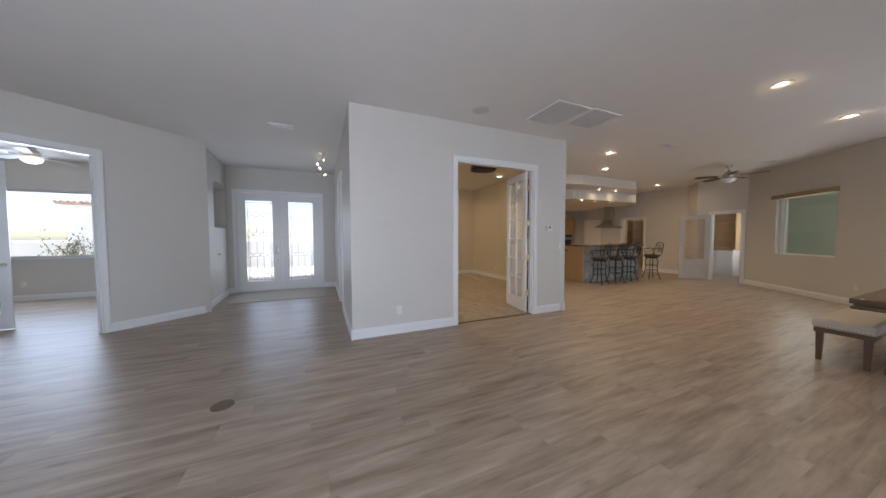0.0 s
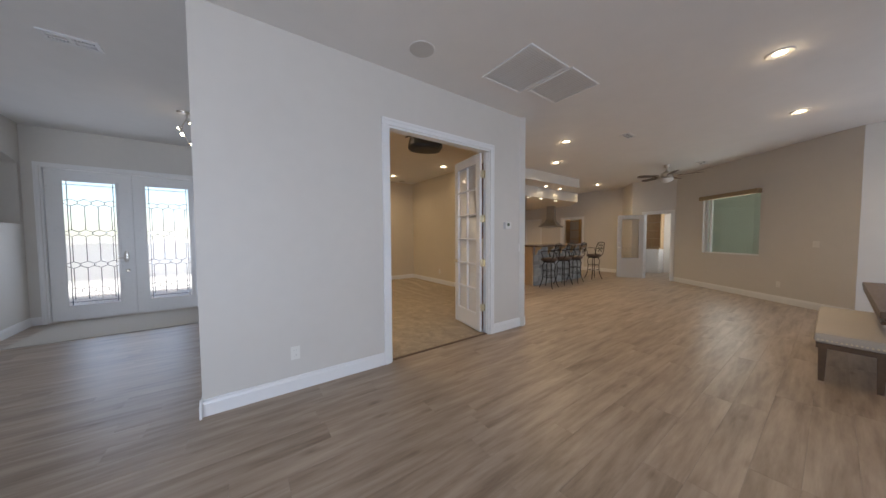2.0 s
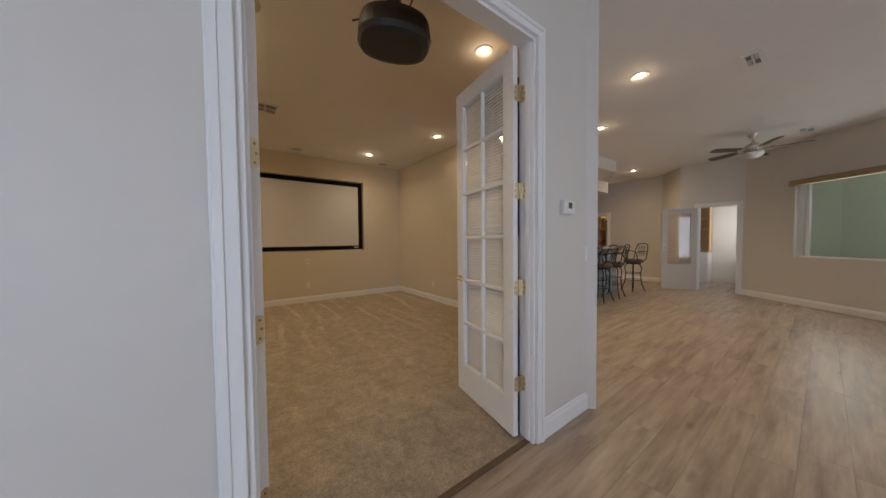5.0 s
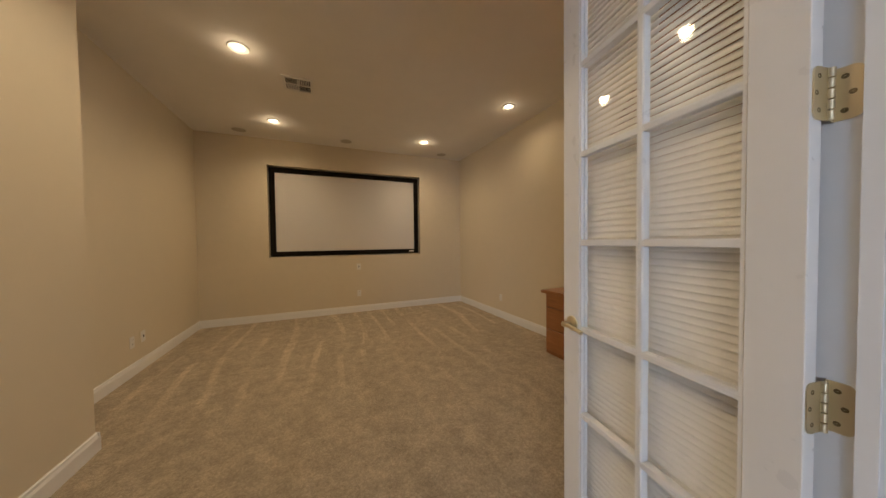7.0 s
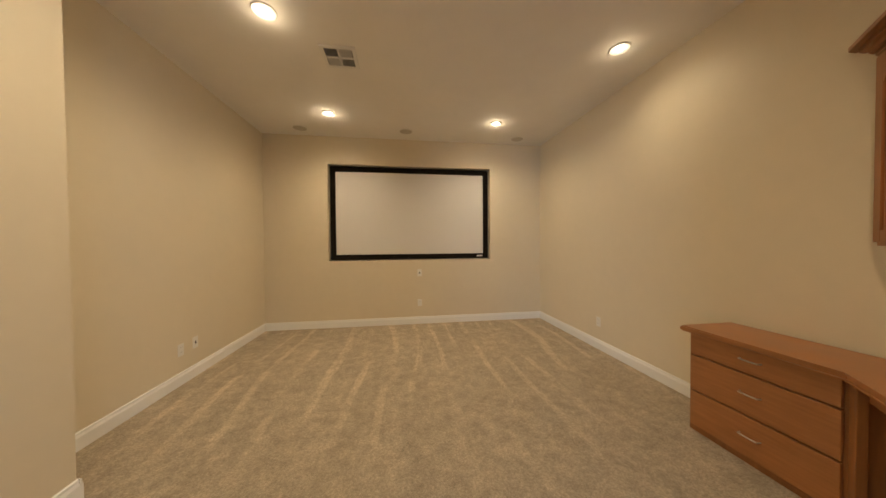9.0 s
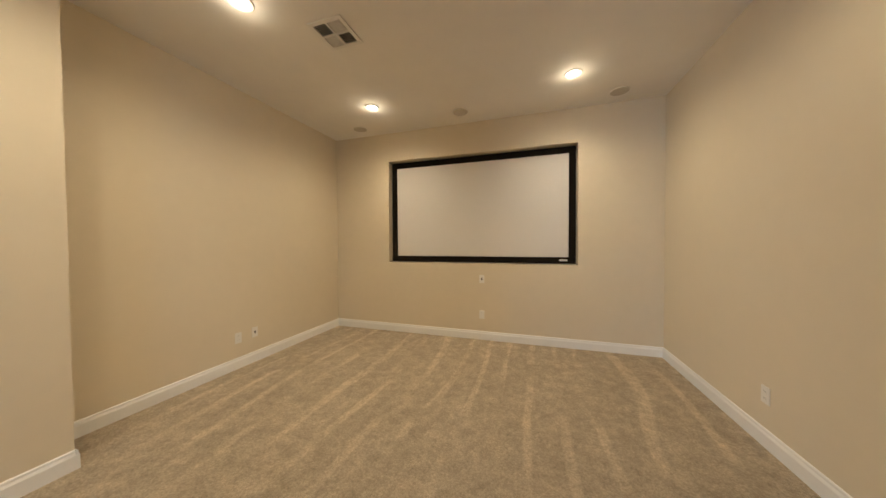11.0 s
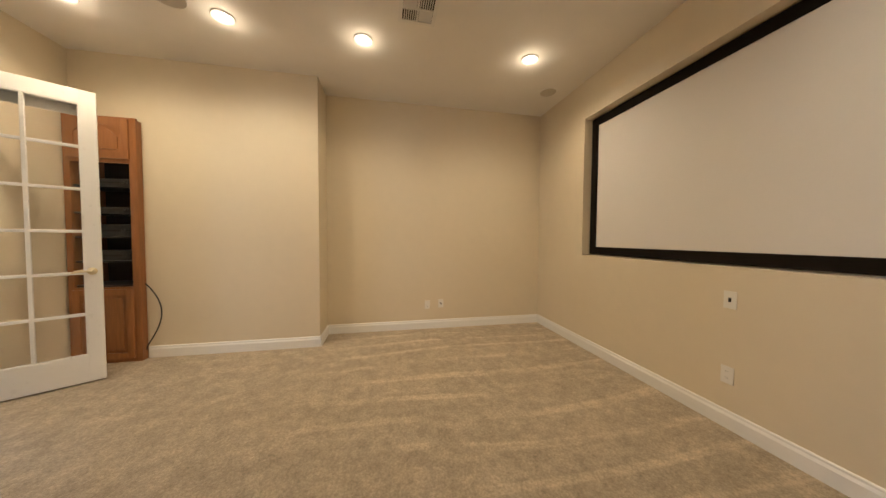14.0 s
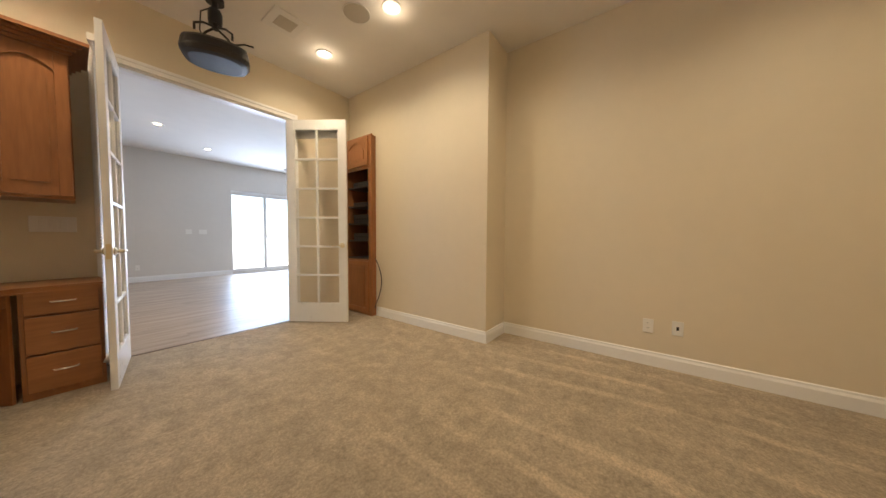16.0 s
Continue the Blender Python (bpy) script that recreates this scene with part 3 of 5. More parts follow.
def french_leaf(m, w, h, label, blind="none", hand=1, rows=6, cols=2, group="french door leaves", handle=None):
    """A glazed leaf in its own frame: hinge at x 0, free edge at x w, thickness about y 0."""
    leaf = thing("french_door", m, label, "door", group)
    t, st, tr, br, mu = 0.018, 0.092, 0.115, 0.225, 0.024
    for n, d in (("stile", (0, -t, 0, st, t, h)), ("stile", (w - st, -t, 0, w, t, h)), ("top_rail", (st, -t, h - tr, w - st, t, h)), ("bottom_rail", (st, -t, 0, w - st, t, br))):
        bpart(n, d, DOORW, leaf, 0.002)
    gw, gh = w - 2 * st, h - tr - br
    for c in range(1, cols):
        x = st + gw * c / cols
        bpart("muntin", (x - mu / 2, -t * 0.8, br, x + mu / 2, t * 0.8, h - tr), DOORW, leaf, 0.004)
    for r in range(1, rows):
        z = br + gh * r / rows
        for c in range(cols):
            x0, x1 = st + gw * c / cols + (mu / 2 if c else 0), st + gw * (c + 1) / cols - (mu / 2 if c < cols - 1 else 0)
            bpart("muntin", (x0, -t * 0.8, z - mu / 2, x1, t * 0.8, z + mu / 2), DOORW, leaf, 0.004)
    for r in range(rows):
        for c in range(cols):
            x0, x1 = st + gw * c / cols, st + gw * (c + 1) / cols
            z0, z1 = br + gh * r / rows, br + gh * (r + 1) / rows
            p = bpart("pane", (x0 + 0.004, -0.0025, z0 + 0.004, x1 - 0.004, 0.0025, z1 - 0.004), GLASS, leaf)
            p.visible_shadow = False
            bm = bmesh.new()
            for s in (-1, 1):
                y0, y1 = sorted((s * 0.0035, s * t * 0.95))
                a, b, c0, c1 = x0 + 0.009, x1 - 0.009, z0 + 0.009, z1 - 0.009
                for bx in ((x0 + 0.001, a, c0, c1), (b, x1 - 0.001, c0, c1), (x0 + 0.001, x1 - 0.001, z0 + 0.001, c0), (x0 + 0.001, x1 - 0.001, c1, z1 - 0.001)):
                    box(bm, bx[0], y0, bx[2], bx[1], y1 * 0.9 if s > 0 else y1, bx[3])
            part("glazing_bead", bm, DOORW, leaf)
    for s in (-1, 1):
        lever(leaf, w - 0.055, s * t, 0.94, s, -1, handle or BRASS)
    bpart("latch_plate", (w - 0.0005, -0.012, 0.89, w + 0.0015, 0.012, 0.99), handle or BRASS, leaf)
    if blind == "down":
        y = -hand * (t + 0.022)
        bpart("headrail", (st - 0.03, y - 0.02, h - tr - 0.01, w - st + 0.03, y + 0.02, h - tr + 0.035), BLIND, leaf, 0.003, "white blind headrail")
        n = int((gh + 0.02) / 0.0222)
        slat = bmesh.new()
        tilt = pose(0, 0, 0, -69 * hand)
        arc = [(0.0125 * k / 3, 0.0032 * (1 - (k / 3) ** 2)) for k in range(-3, 4)]
        prism(slat, arc + [(y0, z0 + 0.0009) for y0, z0 in reversed(arc)], st - 0.025, w - st + 0.025, m=tilt @ Matrix(((0, 0, 1, 0), (1, 0, 0, 0), (0, 1, 0, 0), (0, 0, 0, 1))))
        me = mesh_of("slat", slat, BLIND)
        for k in range(n):
            ob = new("slat", me)
            ob.parent = leaf
            ob.matrix_local = pose(0, y, h - tr - 0.02 - k * 0.0222)
        for fx in (0.25, 0.75):
            bm = bmesh.new()
            tube(bm, [(st + gw * fx, y - 0.001, h - tr), (st + gw * fx, y - 0.001, br - 0.03)], 0.0012, 5)
            part("ladder_cord", bm, BLIND, leaf)
        bpart("bottom_rail", (st - 0.025, y - 0.013, br - 0.045, w - st + 0.025, y + 0.013, br - 0.03), BLIND, leaf, 0.003)
    elif blind == "up":
        y = hand * (t + 0.022)
        bpart("headrail", (st - 0.03, y - 0.02, h - tr - 0.01, w - st + 0.03, y + 0.02, h - tr + 0.035), BLIND, leaf, 0.003)
        bm = bmesh.new()
        for k in range(26):
            box(bm, st - 0.025, y - 0.0125, h - tr - 0.016 - k * 0.0028, w - st + 0.025, y + 0.0125, h - tr - 0.0145 - k * 0.0028)
        part("slat_stack", bm, BLIND, leaf, "raised stack of blind slats")
    return leaf


door_frame = thing("door_1", pose(0, 0, 0), "white cased opening for a pair of french doors", "door frame", kind="structure")
casing(door_frame, OP0, OP1, OPT, FRONT, -1)
casing(door_frame, OP0, OP1, OPT, INNER + 0.004, 1)
liner(door_frame, OP0, OP1, OPT, FRONT + 0.002, INNER - 0.002, stop=0.026)
LW, LH = 0.72, 2.44
lm = pose(2.178, INNER + 0.004, 0.022, 0, 0, 125)
rm = pose(3.522, INNER - 0.009, 0.022, 0, 0, 80.5)
left_leaf = french_leaf(lm, LW, LH, "white french door leaf, twelve panes, standing open, blind raised", "up", 1)
right_leaf = french_leaf(rm, 0.70, LH, "white french door leaf, twelve panes, standing open, white blind down", "down", 1)
for z in (0.336, 0.953, 1.558, 2.158):
    hinge(left_leaf, lm, z, 1, 0.028, 2.1512)
    hinge(right_leaf, rm, z, -1, 0.032, 3.5738)

# projection screen
scr = thing("projection_screen", pose((SX0 + SX1) / 2, TB + 0.125, SZ0), "pale projection screen in a black velvet frame, recessed in wall", "screen")
hw, hh, fw = (SX1 - SX0) / 2 - 0.012, SZ1 - SZ0 - 0.012, 0.085
for n, d in (("frame_bar", (-hw, -0.035, 0.012, hw, 0.0, 0.012 + fw)), ("frame_bar", (-hw, -0.035, hh - fw, hw, 0.0, hh)), ("frame_bar", (-hw, -0.035, 0.012 + fw, -hw + fw, 0.0, hh - fw)), ("frame_bar", (hw - fw, -0.035, 0.012 + fw, hw, 0.0, hh - fw))):
    bpart(n, d, BLACKF, scr, 0.004)
bpart("cloth", (-hw + fw, -0.02, 0.012 + fw, hw - fw, -0.004, hh - fw), SCREEN, scr, 0, "pale grey screen cloth")
bpart("badge", (hw - 0.20, -0.037, 0.045, hw - 0.10, -0.0352, 0.068), PLATE, scr, 0, "small pale maker's badge")


def arch_door(parent, m, w, h, name="door", arch=True, material=None, pull="bar", pull_x=0.0, pull_z=0.1, vertical=True):
    """A raised-panel cabinet door: x across, z up, its front towards -y."""
    material = material or CHERRY
    st = min(0.058, w * 0.2)
    bm = bmesh.new()
    box(bm, 0, -0.020, 0, st, 0, h, m=m, bevel=0.003)
    box(bm, w - st, -0.020, 0, w, 0, h, m=m, bevel=0.003)
    box(bm, st, -0.020, 0, w - st, 0, st, m=m)
    iw = w - 2 * st
    if arch:
        rise = min(0.09, iw * 0.28)
        pts = [(st, h), (w - st, h)] + [(w - st - iw * k / 12, h - st - rise + rise * math.sin(math.pi * k / 12) ** 0.8) for k in range(13)]
        prism(bm, [(x, z) for x, z in pts], -0.020, 0, m=m @ Matrix(((1, 0, 0, 0), (0, 0, 1, 0), (0, 1, 0, 0), (0, 0, 0, 1))))
    else:
        rise = 0.0
        box(bm, st, -0.020, h - st, w - st, 0, h, m=m)
    d = part(name, bm, material, parent)
    g = 0.014
    bm = bmesh.new()
    if arch:
        for inset, y0, y1 in ((0.0, -0.010, -0.004), (0.028, -0.017, -0.009)):
            a, b, z0 = st + inset, w - st - inset, st + inset
            pts = [(a, z0), (b, z0)] + [(b - (b - a) * k / 12, h - st - rise - inset + rise * math.sin(math.pi * k / 12) ** 0.8) for k in range(13)]
            prism(bm, pts, y0, y1, m=m @ Matrix(((1, 0, 0, 0), (0, 0, 1, 0), (0, 1, 0, 0), (0, 0, 0, 1))))
    else:
        box(bm, st, -0.010, st, w - st, -0.004, h - st, m=m)
        box(bm, st + 0.028, -0.017, st + 0.028, w - st - 0.028, -0.009, h - st - 0.028, m=m, bevel=0.004)
    part("panel", bm, material, d)
    if pull:
        bm = bmesh.new()
        if vertical:
            pts = [(pull_x, -0.018, pull_z - 0.045), (pull_x, -0.045, pull_z - 0.04), (pull_x, -0.048, pull_z), (pull_x, -0.045, pull_z + 0.04), (pull_x, -0.018, pull_z + 0.045)]
        else:
            pts = [(pull_x - 0.045, -0.018, pull_z), (pull_x - 0.04, -0.045, pull_z), (pull_x, -0.048, pull_z), (pull_x + 0.04, -0.045, pull_z), (pull_x + 0.045, -0.018, pull_z)]
        tube(bm, [m @ Vector(p) for p in pts], 0.005, 8)
        part("pull", bm, NICKEL, d, "nickel bar pull", smooth=True)
    return d


def drawer(parent, m, w, h):
    bm = bmesh.new()
    box(bm, 0, -0.020, 0, w, 0, h, m=m, bevel=0.004)
    d = part("drawer_front", bm, CHERRYH, parent)
    bm = bmesh.new()
    c, z = w / 2, h * 0.55
    tube(bm, [m @ Vector(p) for p in ((c - 0.05, -0.018, z), (c - 0.045, -0.042, z), (c, -0.046, z), (c + 0.045, -0.042, z), (c + 0.05, -0.018, z))], 0.0045, 8)
    part("pull", bm, NICKEL, d, "nickel bar pull", smooth=True)


# desk: two drawer units and a corner top
DT = 0.735
DFX, DFY = 5.035, 4.32   # fronts of the two units
DY0, DY1 = 5.44, 6.165   # the unit on the right wall
DX0, DX1 = 3.658, 4.0   # the unit by the door


def drawer_unit(m, w, depth, label, hs):
    """x across the front, y to the back, z up."""
    u = thing("drawer_unit", m, label, "drawer cabinet", "desk drawer units")
    bpart("carcass", (0, 0.0, 0.0, w, depth, DT - 0.04), CHERRY, u, 0.003)
    z = 0.05
    for h in hs:
        drawer(u, pose(0.02, -0.001, z), w - 0.04, h - 0.012)
        z += h
    return u


drawer_unit(pose(DFX, DY1, 0.006, 0, 0, -90), DY1 - DY0, TR - DFX - 0.02, "cherry drawer cabinet with three drawers under the desk top", (0.25, 0.25, 0.16))
drawer_unit(pose(DX1, DFY, 0.006, 0, 0, 180), DX1 - DX0, DFY - INNER - 0.02, "narrow cherry drawer cabinet beside the french door", (0.25, 0.25, 0.16))

desk_top = bmesh.new()
o = 0.03
prism(desk_top, [(TR - 0.018, DY1 + o), (DFX - o - 0.022, DY1 + o), (DFX - o - 0.022, DY0 - 0.01), (DX1 + 0.01, DFY + o), (DX0 - 0.008, DFY + o), (DX0 - 0.008, INNER + 0.018), (INNER - DG + 0.005, INNER + 0.018), (TR - 0.018, TR + DG)], DT - 0.039, DT)
bmesh.ops.bevel(desk_top, geom=[e for e in desk_top.edges if abs(e.verts[0].co.z - e.verts[1].co.z) < 1e-6], offset=0.008, segments=2, affect="EDGES")
knee = thing("corner_desk", pose(0, 0, 0.006), "cherry corner desk with a diagonal front edge and kneehole", "desk")
part("desktop", desk_top, CHERRYH, knee)
km, kl = line_frame((DFX, DY0), (DX1, DFY))
bpart("side_panel", (0.0, 0.03, 0.0, 0.02, 0.40, DT - 0.04), CHERRY, knee, 0.002, m=km)
bpart("side_panel", (kl - 0.02, 0.03, 0.0, kl, 0.22, DT - 0.04), CHERRY, knee, 0.002, m=km)
bpart("apron", (0.02, 0.03, DT - 0.12, kl - 0.02, 0.05, DT - 0.04), CHERRYH, knee, 0.002, m=km)
bpart("back_panel", (0.02, 0.44, 0.0, kl - 0.02, 0.46, DT - 0.04), CHERRY, knee, m=km)
bpart("corner_post", (-0.015, -0.005, 0.0, 0.045, 0.03, DT - 0.04), CHERRY, knee, 0.003, m=km)

# wall cabinet round the diagonal corner
UZ0, UZ1 = 1.31, 2.28
uc = thing("wall_cabinet", pose(0, 0, UZ0), "cherry corner wall cabinet with arched panel doors and crown", "cabinet")
UA, UB, UC = (TR - 0.02, 5.55), (4.09, 4.27), (3.757, 4.27)
bm = bmesh.new()
prism(bm, [(TR - 0.004, TR + DG), (TR - 0.004, UA[1]), UA, UB, UC, (UC[0], INNER + 0.004), (INNER - DG, INNER + 0.004)], 0, UZ1 - UZ0)
part("carcass", bm, CHERRY, uc)
dm, dl = line_frame(UA, UB)
nd = 4
dw = (dl - 0.03) / nd
for k in range(nd):
    arch_door(uc, dm @ pose(0.015 + dw * k + 0.004, -0.001, 0.02), dw - 0.008, UZ1 - UZ0 - 0.04, pull_x=(dw - 0.035 if k % 2 == 0 else 0.027), pull_z=0.10)
fm = pose(UB[0], UB[1], 0, 0, 0, 180)
arch_door(uc, fm @ pose(0.006, -0.001, 0.02), UB[0] - UC[0] - 0.012, UZ1 - UZ0 - 0.04, pull_x=0.03, pull_z=0.10)
bm = bmesh.new()
for dz, off, hgt in ((0.0, 0.014, 0.022), (0.022, 0.032, 0.02), (0.042, 0.058, 0.022), (0.064, 0.088, 0.022)):
    k = off * 0.414
    prism(bm, [(TR - 0.004, TR + DG), (TR - 0.004, UA[1] + off), (TR - 0.02 - k, UA[1] + off), (UB[0] - k, UB[1] + off), (UC[0] - off, UC[1] + off), (UC[0] - off, INNER + 0.004), (INNER - DG, INNER + 0.004)], UZ1 - UZ0 + dz, UZ1 - UZ0 + dz + hgt)
part("crown_moulding", bm, CHERRY, uc)

# equipment cabinet let into the left wall
av = thing("media_cabinet", pose(TJ + 0.062, INNER + 0.02, 0.0, 0, 0, 90), "cherry built-in media cabinet with black equipment shelves, beside the french door", "cabinet")
AW, AH, AD = 0.57, 2.40, 0.36
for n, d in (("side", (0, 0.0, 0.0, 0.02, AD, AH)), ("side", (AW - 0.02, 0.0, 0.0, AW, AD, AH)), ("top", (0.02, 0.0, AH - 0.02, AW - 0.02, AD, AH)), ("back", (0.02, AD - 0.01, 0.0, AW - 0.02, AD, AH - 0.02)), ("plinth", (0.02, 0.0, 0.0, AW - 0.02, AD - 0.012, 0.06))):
    # The back is near-black: shade between the shelves put into its colour.
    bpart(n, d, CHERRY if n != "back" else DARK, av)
bm = bmesh.new()
for bx in ((0.0, 0.05, 0, AH + 0.01), (AW - 0.05, AW + 0.012, 0, AH + 0.01), (0.05, AW - 0.05, AH - 0.04, AH + 0.01), (0.05, AW - 0.05, 1.97, 2.02), (0.05, AW - 0.05, 0.72, 0.76), (0.05, AW - 0.05, 0.0, 0.06)):
    box(bm, bx[0], -0.022, bx[2], bx[1], -0.001, bx[3])
part("face_frame", bm, CHERRY, av)
arch_door(av, pose(0.04, -0.023, 2.01), AW - 0.08, 0.38, pull=None)
arch_door(av, pose(0.04, -0.023, 0.05), AW - 0.08, 0.69, arch=False, pull=None)
for z in (0.76, 1.0, 1.24, 1.48, 1.74):
    bpart("shelf", (0.02, 0.01, z, AW - 0.02, AD - 0.012, z + 0.018), BLACKP, av, 0, "black shelf")
for z, h, lab in ((1.019, 0.10, "black amplifier"), (1.259, 0.12, "black receiver"), (1.499, 0.05, "black disc player"), (1.759, 0.07, "slim black media box")):
    e = thing("media_player", pose(TJ + 0.062, INNER + 0.02, z, 0, 0, 90) @ pose(AW / 2, 0.05, 0), lab + " on a shelf of the media cabinet", "electronics", "media equipment")
    bpart("case", (-0.19, 0, 0, 0.19, 0.22, h), BLACKP, e, 0.004)
    bpart("front_strip", (-0.17, -0.003, h * 0.4, 0.10, -0.0005, h * 0.55), DARK, e)
    for kx in (0.13, 0.16):
        bm = bmesh.new()
        lathe(bm, [(0.011, 0), (0.010, 0.012)], pose(kx, -0.0005, h * 0.5, 90), 12)
        part("knob", bm, BLACKP, e)
cable = bmesh.new()
pts = []
for k in range(17):
    a = k / 16
    pts.append((TJ + 0.03 + 0.012 * math.sin(3 * a), INNER + 0.605 + 0.14 * math.sin(math.pi * a ** 0.9), 0.78 - 0.64 * a))
pts.append((TJ + 0.03, INNER + 0.60, 0.10))
tube(cable, pts, 0.006, 8)
tagged(new("cable", mesh_of("cable", cable, CABLE, True)), "thin black cable hanging from the media cabinet", "cable")

# projector on its ceiling mount
pj = thing("projector", pose(3.0, 4.47, 0, 0, 0, -20), "black projector with a bowed glossy front, hung from a ceiling mount", "projector")


def bowed(width, front, back, n=14):
    """The plan of the shell: a bowed front between two pointed ends and a flatter rounded back."""
    arc = [(width * math.cos(math.pi * k / n), front * math.sin(math.pi * k / n) ** 0.8) for k in range(n + 1)]
    return arc + [(-width * math.cos(math.pi * k / n), -back * math.sin(math.pi * k / n) ** 0.55) for k in range(1, n)]


def loft(bm, rings):
    rows = [[bm.verts.new((x, y, z)) for x, y in plan] for plan, z in rings]
    for a, b in zip(rows, rows[1:]):
        for k in range(len(a)):
            bm.faces.new((a[k], a[(k + 1) % len(a)], b[(k + 1) % len(b)], b[k]))
    bm.faces.new(rows[0][::-1])
    bm.faces.new(rows[-1])


bm = bmesh.new()
loft(bm, [(bowed(0.18, 0.11, 0.19), 2.535), (bowed(0.215, 0.145, 0.22), 2.545), (bowed(0.235, 0.165, 0.235), 2.575), (bowed(0.235, 0.165, 0.235), 2.585), (bowed(0.225, 0.125, 0.23), 2.655), (bowed(0.215, 0.09, 0.22), 2.685), (bowed(0.16, 0.05, 0.16), 2.715), (bowed(0.08, 0.02, 0.08), 2.722)])
body = part("body", bm, SHELL, pj, "black bowed shell")
bm = bmesh.new()
lo = [bm.verts.new((0.222 * math.cos(math.pi * k / 16), 0.168 * math.sin(math.pi * k / 16) ** 0.8 + 0.002, 2.589)) for k in range(1, 16)]
hi = [bm.verts.new((0.212 * math.cos(math.pi * k / 16), 0.129 * math.sin(math.pi * k / 16) ** 0.8 + 0.003, 2.657)) for k in range(1, 16)]
for k in range(14):
    bm.faces.new((lo[k], hi[k], hi[k + 1], lo[k + 1]))
bmesh.ops.solidify(bm, geom=bm.faces[:], thickness=0.004)
part("front_panel", bm, GLOSSY, body, "glossy grey bowed front", smooth=True)
bm = bmesh.new()
prism(bm, [(-0.185, -0.024), (-0.10, -0.026), (-0.085, 0.026), (-0.17, 0.026)], -0.006, 0.012, m=pose(0.0, 0.120, 2.625, 62, 0, 14))
part("lens_window", bm, LENSW, body, "pale reflecting lens window")
bm = bmesh.new()
tube(bm, [(-0.10, -0.02, 2.72), (-0.20, 0.03, 2.735), (-0.265, 0.05, 2.725)], 0.007, 6)
part("antenna", bm, BLACKP, body, smooth=True)
bm = bmesh.new()
lathe(bm, [(0.065, TOP - 0.03), (0.065, TOP)], pose(0, 0, 0), 20)
part("ceiling_plate", bm, BLACKP, pj, smooth=True)
bm = bmesh.new()
lathe(bm, [(0.022, 2.80), (0.022, TOP - 0.03)], None, 14)
lathe(bm, [(0.045, 2.84), (0.05, 2.87), (0.05, 2.93), (0.04, 2.96)], None, 14)
part("drop_tube", bm, BLACKP, pj, smooth=True)
for sx, sy in ((-0.12, -0.1), (0.12, -0.1), (-0.12, 0.12), (0.12, 0.12)):
    bm = bmesh.new()
    tube(bm, [(0, 0, 2.82), (sx * 0.6, sy * 0.6, 2.79), (sx, sy, 2.74), (sx, sy, 2.69)], 0.009, 8)
    part("bracket_arm", bm, BLACKP, pj, smooth=True)
bm = bmesh.new()
tube(bm, [(0.03, -0.02, 2.98), (0.10, -0.06, 2.95), (0.12, -0.14, 2.84), (0.06, -0.19, 2.66)], 0.005, 6)
part("power_lead", bm, CABLE, pj, smooth=True)


# ---- fixtures that repeat ----


def can_light(x, y, r=0.085, z=TOP, lit=True):
    c = thing("downlight", pose(x, y, z), "white recessed ceiling downlight, lit", "ceiling light", "recessed downlights")
    bm = bmesh.new()
    lathe(bm, [(r * 0.5, -0.0008), (r * 0.72, -0.005), (r * 0.80, -0.009), (r * 0.95, -0.010), (r, -0.005), (r, -0.0005)], None, 32, cap=False)
    part("trim_ring", bm, GRILLE, c, smooth=True)
    bm = bmesh.new()
    lathe(bm, [(0.001, -0.0022), (r * 0.46, -0.0018), (r * 0.5, -0.001)], None, 32, cap=False)
    part("lamp_face", bm, BULB, c, "glowing lamp face")
    return c


def register(x, y, w, h, name="ceiling_vent", quads=2):
    """A ceiling air register with slatted quarters."""
    v = thing(name, pose(x, y, TOP), "white metal ceiling air vent", "vent", "ceiling vents")
    bm = bmesh.new()
    for bx in ((-w / 2, -h / 2, -w / 2 + 0.03, h / 2), (w / 2 - 0.03, -h / 2, w / 2, h / 2), (-w / 2 + 0.03, -h / 2, w / 2 - 0.03, -h / 2 + 0.03), (-w / 2 + 0.03, h / 2 - 0.03, w / 2 - 0.03, h / 2), (-0.008, -h / 2 + 0.03, 0.008, h / 2 - 0.03), (-w / 2 + 0.03, -0.008, w / 2 - 0.03, 0.008)):
        box(bm, bx[0], bx[1], -0.012, bx[2], bx[3], -0.0005)
    part("frame", bm, GRILLE, v)
    # Near-black sheet over the ceiling gives the slots their duct shade by colour.
    bpart("backing", (-w / 2 + 0.02, -h / 2 + 0.02, -0.003, w / 2 - 0.02, h / 2 - 0.02, -0.0006), DARK, v)
    n = 6
    for qx in (-1, 1):
        for qy in (-1, 1):
            for k in range(n):
                a, b = 0.010, w / 2 - 0.032
                y0 = 0.012 + (h / 2 - 0.046) * k / n
                tilt = 40 if qx * qy > 0 else -40
                bm = bmesh.new()
                if qx * qy > 0:
                    box(bm, a, -0.006, -0.0006, b, 0.006, 0.0006, m=pose(0, 0, 0, tilt))
                    at = pose(0 if qx > 0 else -(a + b), qy * y0 + (0.006 if qy > 0 else -0.006), -0.0085)
                else:
                    x0 = 0.012 + (w / 2 - 0.046) * k / n
                    box(bm, -0.006, 0.010, -0.0006, 0.006, h / 2 - 0.032, 0.0006, m=pose(0, 0, 0, 0, tilt))
                    at = pose(qx * (x0 + 0.006), 0 if qy > 0 else -(h / 2 - 0.022), -0.0085)
                part("slat", bm, GRILLE, v, at=at)
    return v


